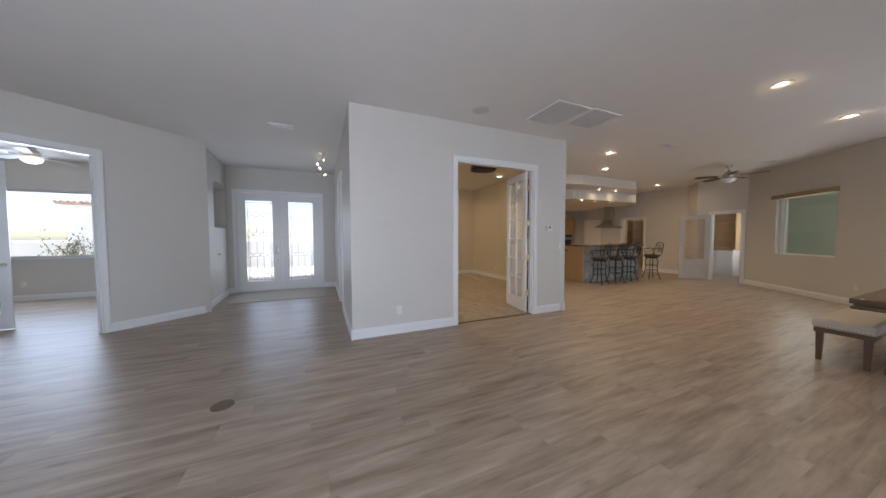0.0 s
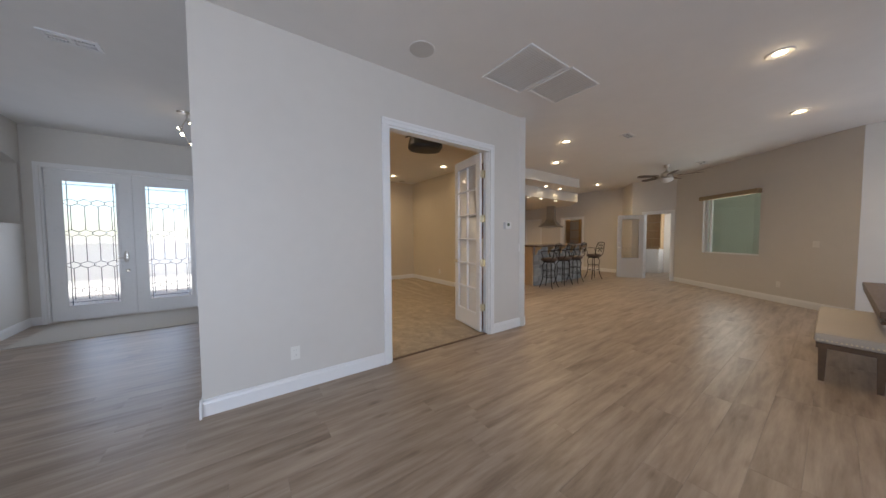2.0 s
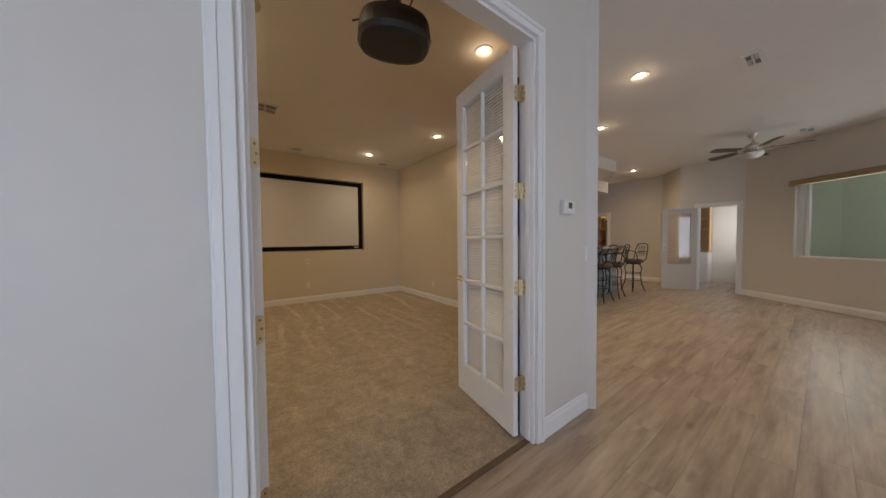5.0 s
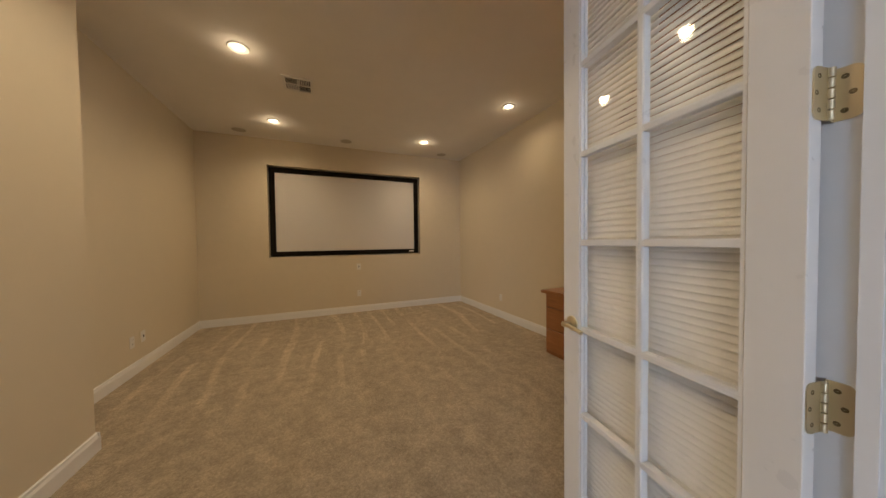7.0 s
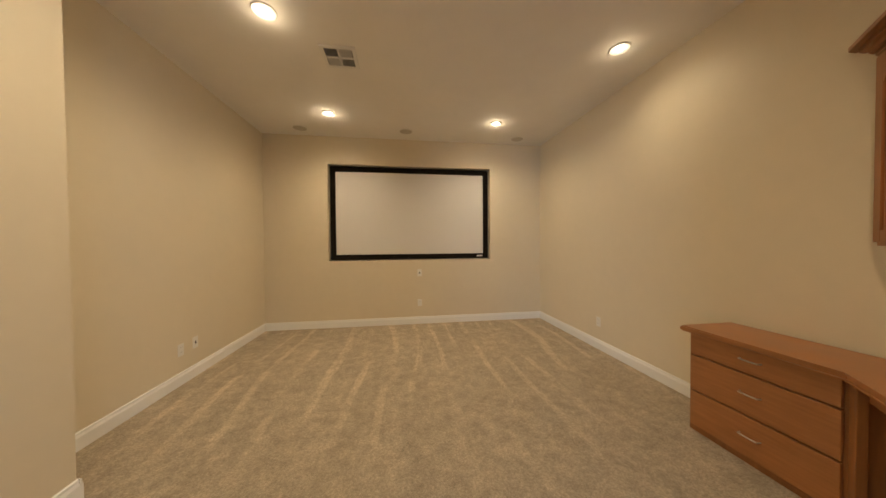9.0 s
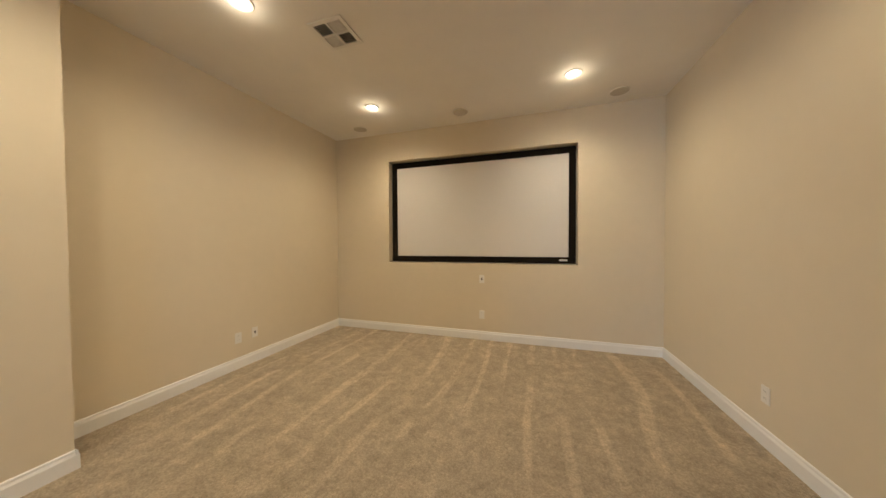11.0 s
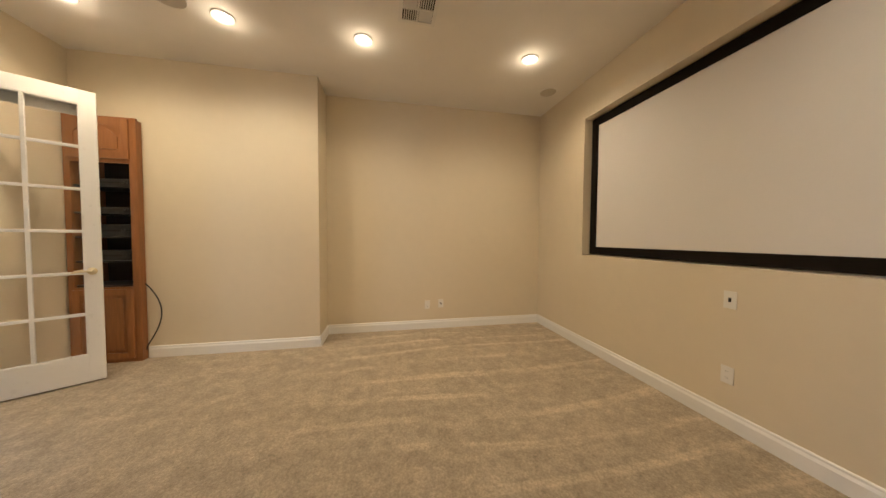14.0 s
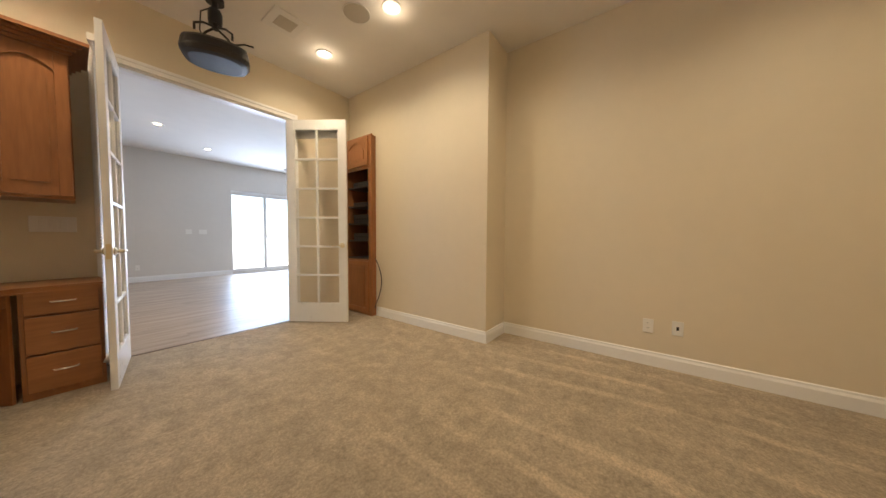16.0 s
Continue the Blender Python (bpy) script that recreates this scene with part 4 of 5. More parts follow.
def round_speaker(x, y, r=0.11, label="round beige ceiling speaker grille", cloth=None):
    s = thing("ceiling_speaker", pose(x, y, TOP), label, "speaker", "ceiling speakers")
    bm = bmesh.new()
    lathe(bm, [(r * 0.93, -0.004), (r * 0.95, -0.008), (r, -0.006), (r, -0.0005)], None, 32, cap=False)
    part("rim", bm, GRILLE, s, smooth=True)
    bm = bmesh.new()
    lathe(bm, [(0.001, -0.006), (r * 0.6, -0.0058), (r * 0.94, -0.004)], None, 32, cap=False)
    part("grille", bm, cloth or SPEAKER, s, smooth=True)


def plate(m, kind="outlet", w=0.072, h=0.115):
    """A wall plate, its front towards -y."""
    names = {"outlet": ("wall_outlet", "ivory wall outlet plate", "outlet"), "switch": ("light_switch", "ivory rocker light switch plate", "switch"), "blank": ("wall_plate", "ivory wall plate with a small socket", "wall plate")}
    nm, lab, cat = names[kind]
    p = thing(nm, m, lab, cat, cat + " plates")
    bpart("cover", (-w / 2, -0.006, -h / 2, w / 2, -0.0004, h / 2), PLATE, p, 0.002)
    if kind == "outlet":
        for z in (-0.022, 0.022):
            bm = bmesh.new()
            lathe(bm, [(0.0165, 0), (0.0165, 0.0018)], pose(0, -0.006, z, 90), 16)
            r = part("receptacle", bm, PLATE, p)
            for sx in (-0.006, 0.006):
                bpart("slot", (sx - 0.001, -0.0086, z - 0.002, sx + 0.001, -0.0079, z + 0.006), DARK, r)
    elif kind == "switch":
        n = max(1, round(w / 0.06) - (1 if w > 0.1 else 0))
        for k in range(n):
            x = (k - (n - 1) / 2) * 0.046
            bpart("rocker", (x - 0.0165, -0.009, -0.033, x + 0.0165, -0.0058, 0.033), PLATE, p, 0.001)
    else:
        bpart("socket", (-0.008, -0.008, -0.014, 0.008, -0.0058, 0.014), DARK, p)
    return p


# ---- theatre fixtures ----
THEATRE_CANS = ((2.07, 8.31), (4.35, 8.33), (4.92, 6.70), (2.02, 6.70), (2.06, 5.60), (2.07, 4.55), (4.03, 4.67))
for x, y in THEATRE_CANS:
    can_light(x, y)
    can_lamp(x, y, TOP - 0.02, 7 if x > 4.8 else 19 if y > 8 else 18 if y < 5 else 15, spread=156)
    can_fill(x, y, TOP - 0.07, 0.22 if x > 4.8 else 0.42)
register(2.46, 7.15, 0.30, 0.30)
for x, y in ((1.54, 8.84), (3.08, 8.77), (4.89, 8.85)):
    round_speaker(x, y, 0.10)
round_speaker(2.20, 5.30, 0.12)
rg = thing("return_grille", pose(2.53, 4.68, TOP), "square white ceiling exhaust grille", "vent")
bpart("frame", (-0.15, -0.15, -0.014, 0.15, 0.15, -0.0005), GRILLE, rg, 0.006)
bpart("centre_slot", (-0.08, -0.08, -0.017, 0.08, 0.08, -0.0135), SPEAKER, rg, 0.002)
plate(pose(TL, 7.45, 0.34, 0, 0, 90), "outlet")
plate(pose(TL, 7.64, 0.35, 0, 0, 90), "blank")
plate(pose(3.29, TB, 0.86), "blank")
plate(pose(3.29, TB, 0.36), "outlet")
plate(pose(TR, 7.62, 0.35, 0, 0, -90), "outlet")
plate(pose(3.86, INNER + 0.004, 1.15, 0, 0, 180), "switch", 0.21)

# ---- entry hall ----
ED0, ED1, EDT = -1.63, 0.26, 2.46
door_2 = thing("door_2", pose(0, EY, 0), "white cased frame of the double entry doors", "door frame", kind="structure")
casing(door_2, ED0, ED1, EDT, 0.0, -1, 0.055)
liner(door_2, ED0, ED1, EDT, 0.002, 0.148)
bpart("sill", (ED0, 0.0, -0.005, ED1, 0.15, 0.016), NICKEL, door_2, 0.003)


def came(bm, pts, w=0.008):
    for a, b in zip(pts, pts[1:]):
        a, b = Vector((a[0], 0, a[1])), Vector((b[0], 0, b[1]))
        d = b - a
        m = Matrix.Translation(a) @ pose(0, 0, 0, 0, -math.degrees(math.atan2(d.z, d.x)), 0)
        box(bm, -0.002, -0.006, -w / 2, d.length + 0.002, 0.006, w / 2, m=m)


def entry_leaf(x0, x1, handed):
    w, h = x1 - x0, EDT - 0.045
    lf = thing("entry_door", pose(x0, EY + 0.07, 0.018), "white entry door with a tall leaded glass panel, closed", "door", "entry doors")
    a, b, z0, z1 = 0.165, w - 0.165, 0.22, h - 0.165
    for n, d in (("stile", (0, -0.022, 0, a, 0.022, h)), ("stile", (b, -0.022, 0, w, 0.022, h)), ("bottom_rail", (a, -0.022, 0, b, 0.022, z0)), ("top_rail", (a, -0.022, z1, b, 0.022, h))):
        bpart(n, d, DOORW, lf, 0.001)
    bm = bmesh.new()
    for bx in ((a - 0.025, z0 - 0.025, a + 0.012, z1 + 0.025), (b - 0.012, z0 - 0.025, b + 0.025, z1 + 0.025), (a + 0.012, z0 - 0.025, b - 0.012, z0 + 0.012), (a + 0.012, z1 - 0.012, b - 0.012, z1 + 0.025)):
        box(bm, bx[0], -0.032, bx[1], bx[2], -0.021, bx[3], bevel=0.003)
    part("glass_moulding", bm, DOORW, lf)
    p = bpart("pane", (a, -0.004, z0, b, 0.004, z1), FROST, lf, 0, "bevelled clear glass")
    p.visible_shadow = False
    bm = bmesh.new()
    gw, gh = b - a, z1 - z0
    n = 3
    cw = gw / (n + 1)
    for k in range(n + 1):
        x = a + cw * (k + 0.5)
        zs = [z0 + 0.10, z0 + gh * 0.30, z0 + gh * 0.36, z0 + gh * 0.55, z0 + gh * 0.61, z0 + gh * 0.80]
        for lo, hi in zip(zs[::2], zs[1::2]):
            came(bm, [(x, lo), (x, hi)])
    for lev in (0.12, 0.33, 0.585, 0.83):
        z = z0 + gh * lev
        up = [(a + cw * (k / 2), z + (0.035 if k % 2 else 0.0) + 0.02) for k in range(2 * n + 3)]
        dn = [(a + cw * (k / 2), z - (0.035 if k % 2 else 0.0) - 0.02) for k in range(2 * n + 3)]
        came(bm, up)
        came(bm, dn)
        for k in range(0, 2 * n + 3, 2):
            came(bm, [(a + cw * k / 2, z - 0.02), (a + cw * k / 2, z + 0.02)])
    came(bm, [(a, z0 + 0.06), (b, z0 + 0.06)])
    came(bm, [(a, z1 - 0.06), (b, z1 - 0.06)])
    came(bm, [(a + 0.045, z0), (a + 0.045, z1)])
    came(bm, [(b - 0.045, z0), (b - 0.045, z1)])
    part("leading", bm, LEAD, lf, "dark lead came in a honeycomb pattern")
    bm = bmesh.new()
    for k in range(n):
        for lev in (0.33, 0.585):
            x, z = a + cw * (k + 1), z0 + gh * lev
            s = 0.018
            prism(bm, [(x - s, z), (x, z - s), (x + s, z), (x, z + s)], -0.009, 0.009, m=Matrix(((1, 0, 0, 0), (0, 0, 1, 0), (0, 1, 0, 0), (0, 0, 0, 1))))
    part("jewel", bm, FROST, lf, "small bevelled glass diamonds")
    if handed:
        x = w - 0.085
        bm = bmesh.new()
        lathe(bm, [(0.034, 0), (0.034, 0.006), (0.026, 0.012)], pose(x, -0.022, 1.0, 90) @ Matrix.Diagonal((1, 3.0, 1, 1)), 24)
        esc = part("escutcheon", bm, NICKEL, lf, "tall oval nickel plate", smooth=True)
        bm = bmesh.new()
        tube(bm, [(x, -0.03, 0.98), (x, -0.065, 0.98), (x - 0.04, -0.068, 0.985), (x - 0.10, -0.062, 0.972)], 0.009, 10)
        part("handle", bm, NICKEL, esc, smooth=True)
        bm = bmesh.new()
        lathe(bm, [(0.028, 0), (0.028, 0.008), (0.02, 0.016)], pose(x + 0.01, -0.022, 0.76, 90), 18)
        part("deadbolt", bm, NICKEL, lf, smooth=True)
    return lf


mid = (ED0 + ED1) / 2
entry_leaf(ED0 + 0.024, mid - 0.003, True)
entry_leaf(mid + 0.003, ED1 - 0.024, False)
bpart("astragal", (mid - 0.02, 0.03, 0.02, mid + 0.02, 0.047, EDT - 0.03), DOORW, door_2, 0.003)

# arched niche in the hall's left wall
nm, nl = line_frame((-1.67, 6.24), (-1.80, EY))
bm = bmesh.new()
box(bm, NA - 0.05, 0.32, NZ0 - 0.05, NB + 0.05, 0.40, NZ1 + 0.05)
solid("wall_niche_back", bm, PAINT, "painted back of the arched niche", "wall", m=nm)
bm = bmesh.new()
for side in (0, 1):
    pts = []
    for k in range(11):
        a = k / 10
        x = NA + (NB - NA) / 2 * (1 - math.cos(math.pi / 2 * a)) if side == 0 else NB - (NB - NA) / 2 * (1 - math.cos(math.pi / 2 * a))
        pts.append((x, NZ1 - 0.11 + 0.108 * math.sin(math.pi / 2 * a)))
    edge = NA if side == 0 else NB
    prism(bm, [(edge, NZ1)] + (pts if side else pts), 0.001, 0.32, m=Matrix(((1, 0, 0, 0), (0, 0, 1, 0), (0, 1, 0, 0), (0, 0, 0, 1))))
solid("wall_niche_arch", bm, PAINT, "painted arched head of the niche", "wall", m=nm)
knob = thing("closet_pull", nm @ pose(1.0, 0.0, 1.0, 90), "small round nickel pull on the hall wall", "door pull")
bm = bmesh.new()
lathe(bm, [(0.025, 0), (0.024, 0.006), (0.010, 0.012), (0.010, 0.03), (0.024, 0.04), (0.026, 0.052), (0.018, 0.062)], None, 20)
part("knob", bm, NICKEL, knob, smooth=True)

# closet door in the theatre's hall side
sd = thing("door_3", pose(BX0, INNER, 0, 0, 0, 90), "white panelled closet door in its casing, closed", "door", kind="structure")
casing(sd, 1.42, 2.28, 2.44, 0.0, 1)
bm = bmesh.new()
box(bm, 1.425, -0.06, 0.01, 2.275, -0.02, 2.435, bevel=0.002)
leafp = part("leaf", bm, DOORW, sd)
for z0, z1 in ((0.22, 0.95), (1.12, 2.28)):
    for x0, x1 in ((1.53, 1.82), (1.88, 2.17)):
        bm = bmesh.new()
        box(bm, x0, -0.021, z0, x1, -0.012, z1, bevel=0.006)
        part("raised_panel", bm, DOORW, leafp)
lever(sd, 1.49, -0.02, 0.98, 1, 1, NICKEL)

bm = bmesh.new()
box(bm, -1.52, 6.85, 0.002, 0.32, 8.10, 0.012, bevel=0.004)
tagged(new("door_mat", mesh_of("door_mat", bm, MAT)), "large beige mat lying before the entry doors", "mat")

# spiral spotlight fixture
sp = thing("spiral_spotlight", pose(0.28, 6.30, TOP), "nickel spiral ceiling fixture with four lit spotlights", "ceiling light")
bm = bmesh.new()
lathe(bm, [(0.07, -0.025), (0.075, -0.01), (0.075, 0)], None, 24)
part("canopy", bm, NICKEL, sp, smooth=True)
bm = bmesh.new()
tube(bm, [(0.032 * math.cos(a * 0.55), 0.032 * math.sin(a * 0.55), -0.02 - 0.036 * a) for a in range(14)], 0.006, 8)
part("spiral_arm", bm, NICKEL, sp, smooth=True)
for k in range(4):
    a = 0.9 + k * 1.75
    m = pose(0.02 * math.cos(a), 0.02 * math.sin(a), -0.10 - 0.105 * k, 0, 100, math.degrees(a)) @ Matrix.Scale(0.62, 4)
    bm = bmesh.new()
    lathe(bm, [(0.018, 0.0), (0.026, 0.02), (0.03, 0.065), (0.033, 0.07)], m, 16)
    hd = part("spot_head", bm, NICKEL, sp, smooth=True)
    bm = bmesh.new()
    lathe(bm, [(0.027, 0.071), (0.03, 0.085), (0.026, 0.10), (0.014, 0.112), (0.001, 0.115)], m, 16, cap=False)
    part("lamp", bm, BULB, hd)
register(-0.27, 4.98, 0.34, 0.16)
can_lamp(0.28, 6.30, 2.5, 3, WARM, 160)

# ---- front wall fittings ----
th = thing("thermostat", pose(3.93, FRONT, 1.49), "white wall thermostat with a small green display", "thermostat")
bpart("base", (-0.07, -0.008, -0.05, 0.07, -0.0005, 0.05), GRILLE, th, 0.003)
bd = bpart("body", (-0.062, -0.032, -0.045, 0.062, -0.008, 0.045), GRILLE, th, 0.006)
bpart("display", (-0.022, -0.0335, -0.008, 0.022, -0.0318, 0.032), LCD, bd)
for x in (-0.012, 0.012):
    bpart("button", (x - 0.007, -0.034, -0.032, x + 0.007, -0.0318, -0.022), PLATE, bd, 0.001)
for z in (0.002, 0.022):
    bpart("button", (0.038, -0.034, z - 0.005, 0.05, -0.0318, z + 0.005), PLATE, bd, 0.001)
plate(pose(4.22, FRONT, 1.17), "switch")
plate(pose(1.23, FRONT, 0.33), "outlet")


def return_air(x0, x1, y0, y1):
    v = thing("return_air_grille", pose((x0 + x1) / 2, (y0 + y1) / 2, TOP), "large white slatted return air grille in the ceiling", "vent", "return air grilles")
    w, h = x1 - x0, y1 - y0
    bm = bmesh.new()
    for bx in ((-w / 2, -h / 2, -w / 2 + 0.025, h / 2), (w / 2 - 0.025, -h / 2, w / 2, h / 2), (-w / 2 + 0.025, -h / 2, w / 2 - 0.025, -h / 2 + 0.025), (-w / 2 + 0.025, h / 2 - 0.025, w / 2 - 0.025, h / 2)):
        box(bm, bx[0], bx[1], -0.012, bx[2], bx[3], -0.0005, bevel=0.002)
    part("frame", bm, TRIM, v)
    bpart("backing", (-w / 2 + 0.02, -h / 2 + 0.02, -0.002, w / 2 - 0.02, h / 2 - 0.02, -0.0006), GRILLE, v)
    n = int((h - 0.06) / 0.024)
    bm = bmesh.new()
    box(bm, -w / 2 + 0.027, -0.0100, -0.0007, w / 2 - 0.027, 0.0100, 0.0007, m=pose(0, 0, 0, 9))
    me = mesh_of("slat", bm, TRIM)
    for k in range(n):
        ob = new("slat", me)
        ob.parent = v
        ob.matrix_local = pose(0, -h / 2 + 0.034 + k * (h - 0.068) / (n - 1), -0.008)
    for fx in (-0.25, 0.0, 0.25):
        bpart("cross_bar", (w * fx - 0.003, -h / 2 + 0.026, -0.0125, w * fx + 0.003, h / 2 - 0.026, -0.0115), GRILLE, v)


return_air(3.02, 3.62, 2.70, 3.34)
return_air(3.65, 4.20, 2.68, 3.24)
round_speaker(2.27, 3.34, 0.12, "round off-white ceiling speaker grille", MESHW)
GREAT_CANS = ((5.06, 1.44), (7.24, 1.42), (5.71, 3.97), (6.87, 4.91), (2.80, 0.36), (1.84, -0.76), (-2.4, 0.4), (10.55, 5.75))
for x, y in GREAT_CANS:
    can_light(x, y, 0.095)
for x, y, w in ((5.06, 1.44, 21), (7.24, 1.42, 24), (5.71, 3.97, 25), (6.87, 4.91, 28), (2.80, 0.36, 8), (10.55, 5.75, 26)):
    can_lamp(x, y, TOP - 0.02, w * 0.85, SOFT, 166)
    can_fill(x, y, TOP - 0.07, w * 0.013, SOFT)

bm = bmesh.new()
lathe(bm, [(0.001, 0.0075), (0.066, 0.0075), (0.078, 0.006), (0.08, 0.002)], pose(-0.49, 2.70, 0.0), 32, cap=False)
tagged(new("floor_outlet_cover", mesh_of("floor_outlet_cover", bm, STAIN, True)), "round bronze floor outlet cover set in planks", "floor outlet")


def ceiling_fan(x, y, drop, radius, label, turn=0, blades=5, blade=None, metal=None, bowl=None):
    f = thing("ceiling_fan", pose(x, y, TOP, 0, 0, turn), label, "ceiling fan", "ceiling fans")
    metal = metal or NICKEL
    bm = bmesh.new()
    lathe(bm, [(0.035, -0.07), (0.055, -0.05), (0.065, -0.02), (0.065, 0)], None, 24)
    part("canopy", bm, metal, f, smooth=True)
    bm = bmesh.new()
    lathe(bm, [(0.013, -drop), (0.013, -0.05)], None, 12)
    part("downrod", bm, metal, f, smooth=True)
    bm = bmesh.new()
    lathe(bm, [(0.05, -drop - 0.16), (0.10, -drop - 0.15), (0.125, -drop - 0.11), (0.125, -drop - 0.06), (0.09, -drop - 0.02), (0.03, -drop + 0.01), (0.014, -drop + 0.05)], None, 28)
    part("motor_housing", bm, metal, f, smooth=True)
    bm = bmesh.new()
    lathe(bm, [(0.002, -drop - 0.265), (0.06, -drop - 0.255), (0.11, -drop - 0.225), (0.135, -drop - 0.185), (0.135, -drop - 0.165)], None, 28, cap=False)
    part("light_bowl", bm, bowl or BOWL, f, "frosted glass light bowl", smooth=True)
    for k in range(blades):
        a = 360 * k / blades
        bm = bmesh.new()
        tube(bm, [(0.10, 0, -drop - 0.12), (0.16, 0, -drop - 0.125), (0.24, 0, -drop - 0.115)], 0.010, 8)
        arm = part("blade_arm", bm, metal, f, smooth=True, at=pose(0, 0, 0, 0, 0, a))
        bm = bmesh.new()
        prism(bm, [(0.20, -0.045), (0.24, -0.058), (radius - 0.06, -0.072), (radius - 0.015, -0.055), (radius, 0), (radius - 0.015, 0.055), (radius - 0.06, 0.072), (0.24, 0.058), (0.20, 0.045)], -0.004, 0.004, m=pose(0, 0, -drop - 0.108, 11))
        part("blade", bm, blade or FAN, f, at=pose(0, 0, 0, 0, 0, a))
    return f


ceiling_fan(9.3, 3.50, 0.16, 0.66, "brushed nickel ceiling fan with dark blades and light bowl", -6, bowl=FROSTED)
ceiling_fan(0.0, 0.27, 0.16, 0.66, "nickel ceiling fan with dark blades and lit bowl", 20)
ceiling_fan(-4.72, 8.0, 0.04, 0.76, "white ceiling fan with lit bowl in the office", 5, blade=TRIM, metal=TRIM)
register(9.75, 2.95, 0.32, 0.2)
register(6.3, 3.2, 0.30, 0.15)

# ---- office ----
of = thing("door_4", line_frame(oe, OA)[0], "white cased french door opening into the office", "door frame", kind="structure")
casing(of, 4.6 - 2.68, 4.6 - 1.18, 2.49, 0.0, -1)
liner(of, 4.6 - 2.68, 4.6 - 1.18, 2.49, 0.002, 0.128)
fl = french_leaf(pose(-4.62, 5.98, 0.016, 0, 0, 25), 0.76, 2.44, "white french door leaf standing open in the office", group="office door leaves", handle=NICKEL)
win = thing("window_1", pose(0, WY, 0), "wide white-framed office window looking on the garden", "window", kind="structure")
for n, d in (("window_frame", (-6.6, 0.06, 0.915, -4.38, 0.12, 0.96)), ("window_frame", (-6.6, 0.06, 2.345, -4.38, 0.12, 2.39)), ("window_frame", (-6.6, 0.06, 0.96, -6.55, 0.12, 2.345)), ("window_frame", (-4.43, 0.06, 0.96, -4.38, 0.12, 2.345))):
    bpart(n, d, TRIM, win, 0.003)
bpart("window_sill", (-6.64, -0.03, 0.89, -4.34, 0.06, 0.915), TRIM, win, 0.003)
p = bpart("pane", (-6.55, 0.085, 0.96, -4.43, 0.091, 2.345), GLASS, win)
p.visible_shadow = False
plate(pose(-5.6, WY, 0.36), "outlet")

# garden beyond the office window
house = thing("neighbour_house", pose(-15.7, 27, -0.12), "pale stucco neighbouring house with a clay tile eave", "house")
bpart("wall", (0.3, 0.4, 0, 6.0, 5, 3.75), STUCCO, house)
bm = bmesh.new()
prism(bm, [(0.0, 3.75), (0.0, 3.88), (3.0, 4.45), (5.4, 3.88), (5.4, 3.75)], 0.0, 6.3, m=Matrix(((0, 0, 1, 0), (1, 0, 0, 0), (0, 1, 0, 0), (0, 0, 0, 1))))
part("roof", bm, CLAY, house)
for k in range(21):
    bm = bmesh.new()
    tube(bm, [(0.1 + k * 0.30, -0.12, 3.90), (0.1 + k * 0.30, 3.0, 4.50)], 0.09, 8)
    part("roof_tile_row", bm, CLAY, house)
gw = thing("garden_wall", pose(-8, 16, -0.12), "low pale stucco garden wall", "garden wall")
bpart("wall", (-14, 0, 0, 16, 0.2, 1.25), STUCCO, gw)
bpart("coping", (-14, -0.03, 1.25, 16, 0.23, 1.32), STUCCO, gw, 0.01)


def shrub(x, y, r, h, seed):
    rnd = random.Random(seed)
    s = thing("shrub", pose(x, y, -0.12), "green leafy desert shrub in the gravel garden", "shrub", "garden shrubs")
    bm = bmesh.new()
    tips = []
    for k in range(9):
        a, b = rnd.uniform(0, 6.28), rnd.uniform(0.3, 1.0)
        tip = (r * b * math.cos(a), r * b * math.sin(a), h * rnd.uniform(0.6, 1.0))
        tube(bm, [(0, 0, 0), (tip[0] * 0.4, tip[1] * 0.4, tip[2] * 0.5), tip], 0.012, 5)
        tips.append(Vector(tip))
    part("stems", bm, DARKWOOD, s)
    bm = bmesh.new()
    for k in range(300):
        t = tips[rnd.randrange(9)]
        c = t * rnd.uniform(0.35, 1.05) + Vector((rnd.gauss(0, r * 0.22), rnd.gauss(0, r * 0.22), rnd.gauss(0, h * 0.12)))
        m = Matrix.Translation(c) @ pose(0, 0, 0, rnd.uniform(0, 360), rnd.uniform(0, 360), rnd.uniform(0, 360))
        q = [bm.verts.new(m @ Vector(v)) for v in ((-0.06, 0, 0), (0, -0.022, 0.006), (0.06, 0, 0), (0, 0.022, 0.006))]
        bm.faces.new(q)
    part("leaves", bm, LEAF, s)


shrub(-7.6, 14.6, 0.7, 1.6, 1)
shrub(-6.6, 14.4, 0.6, 1.75, 2)
shrub(-7.3, 12.2, 0.35, 0.9, 3)
shrub(-8.4, 15.0, 0.6, 1.5, 4)

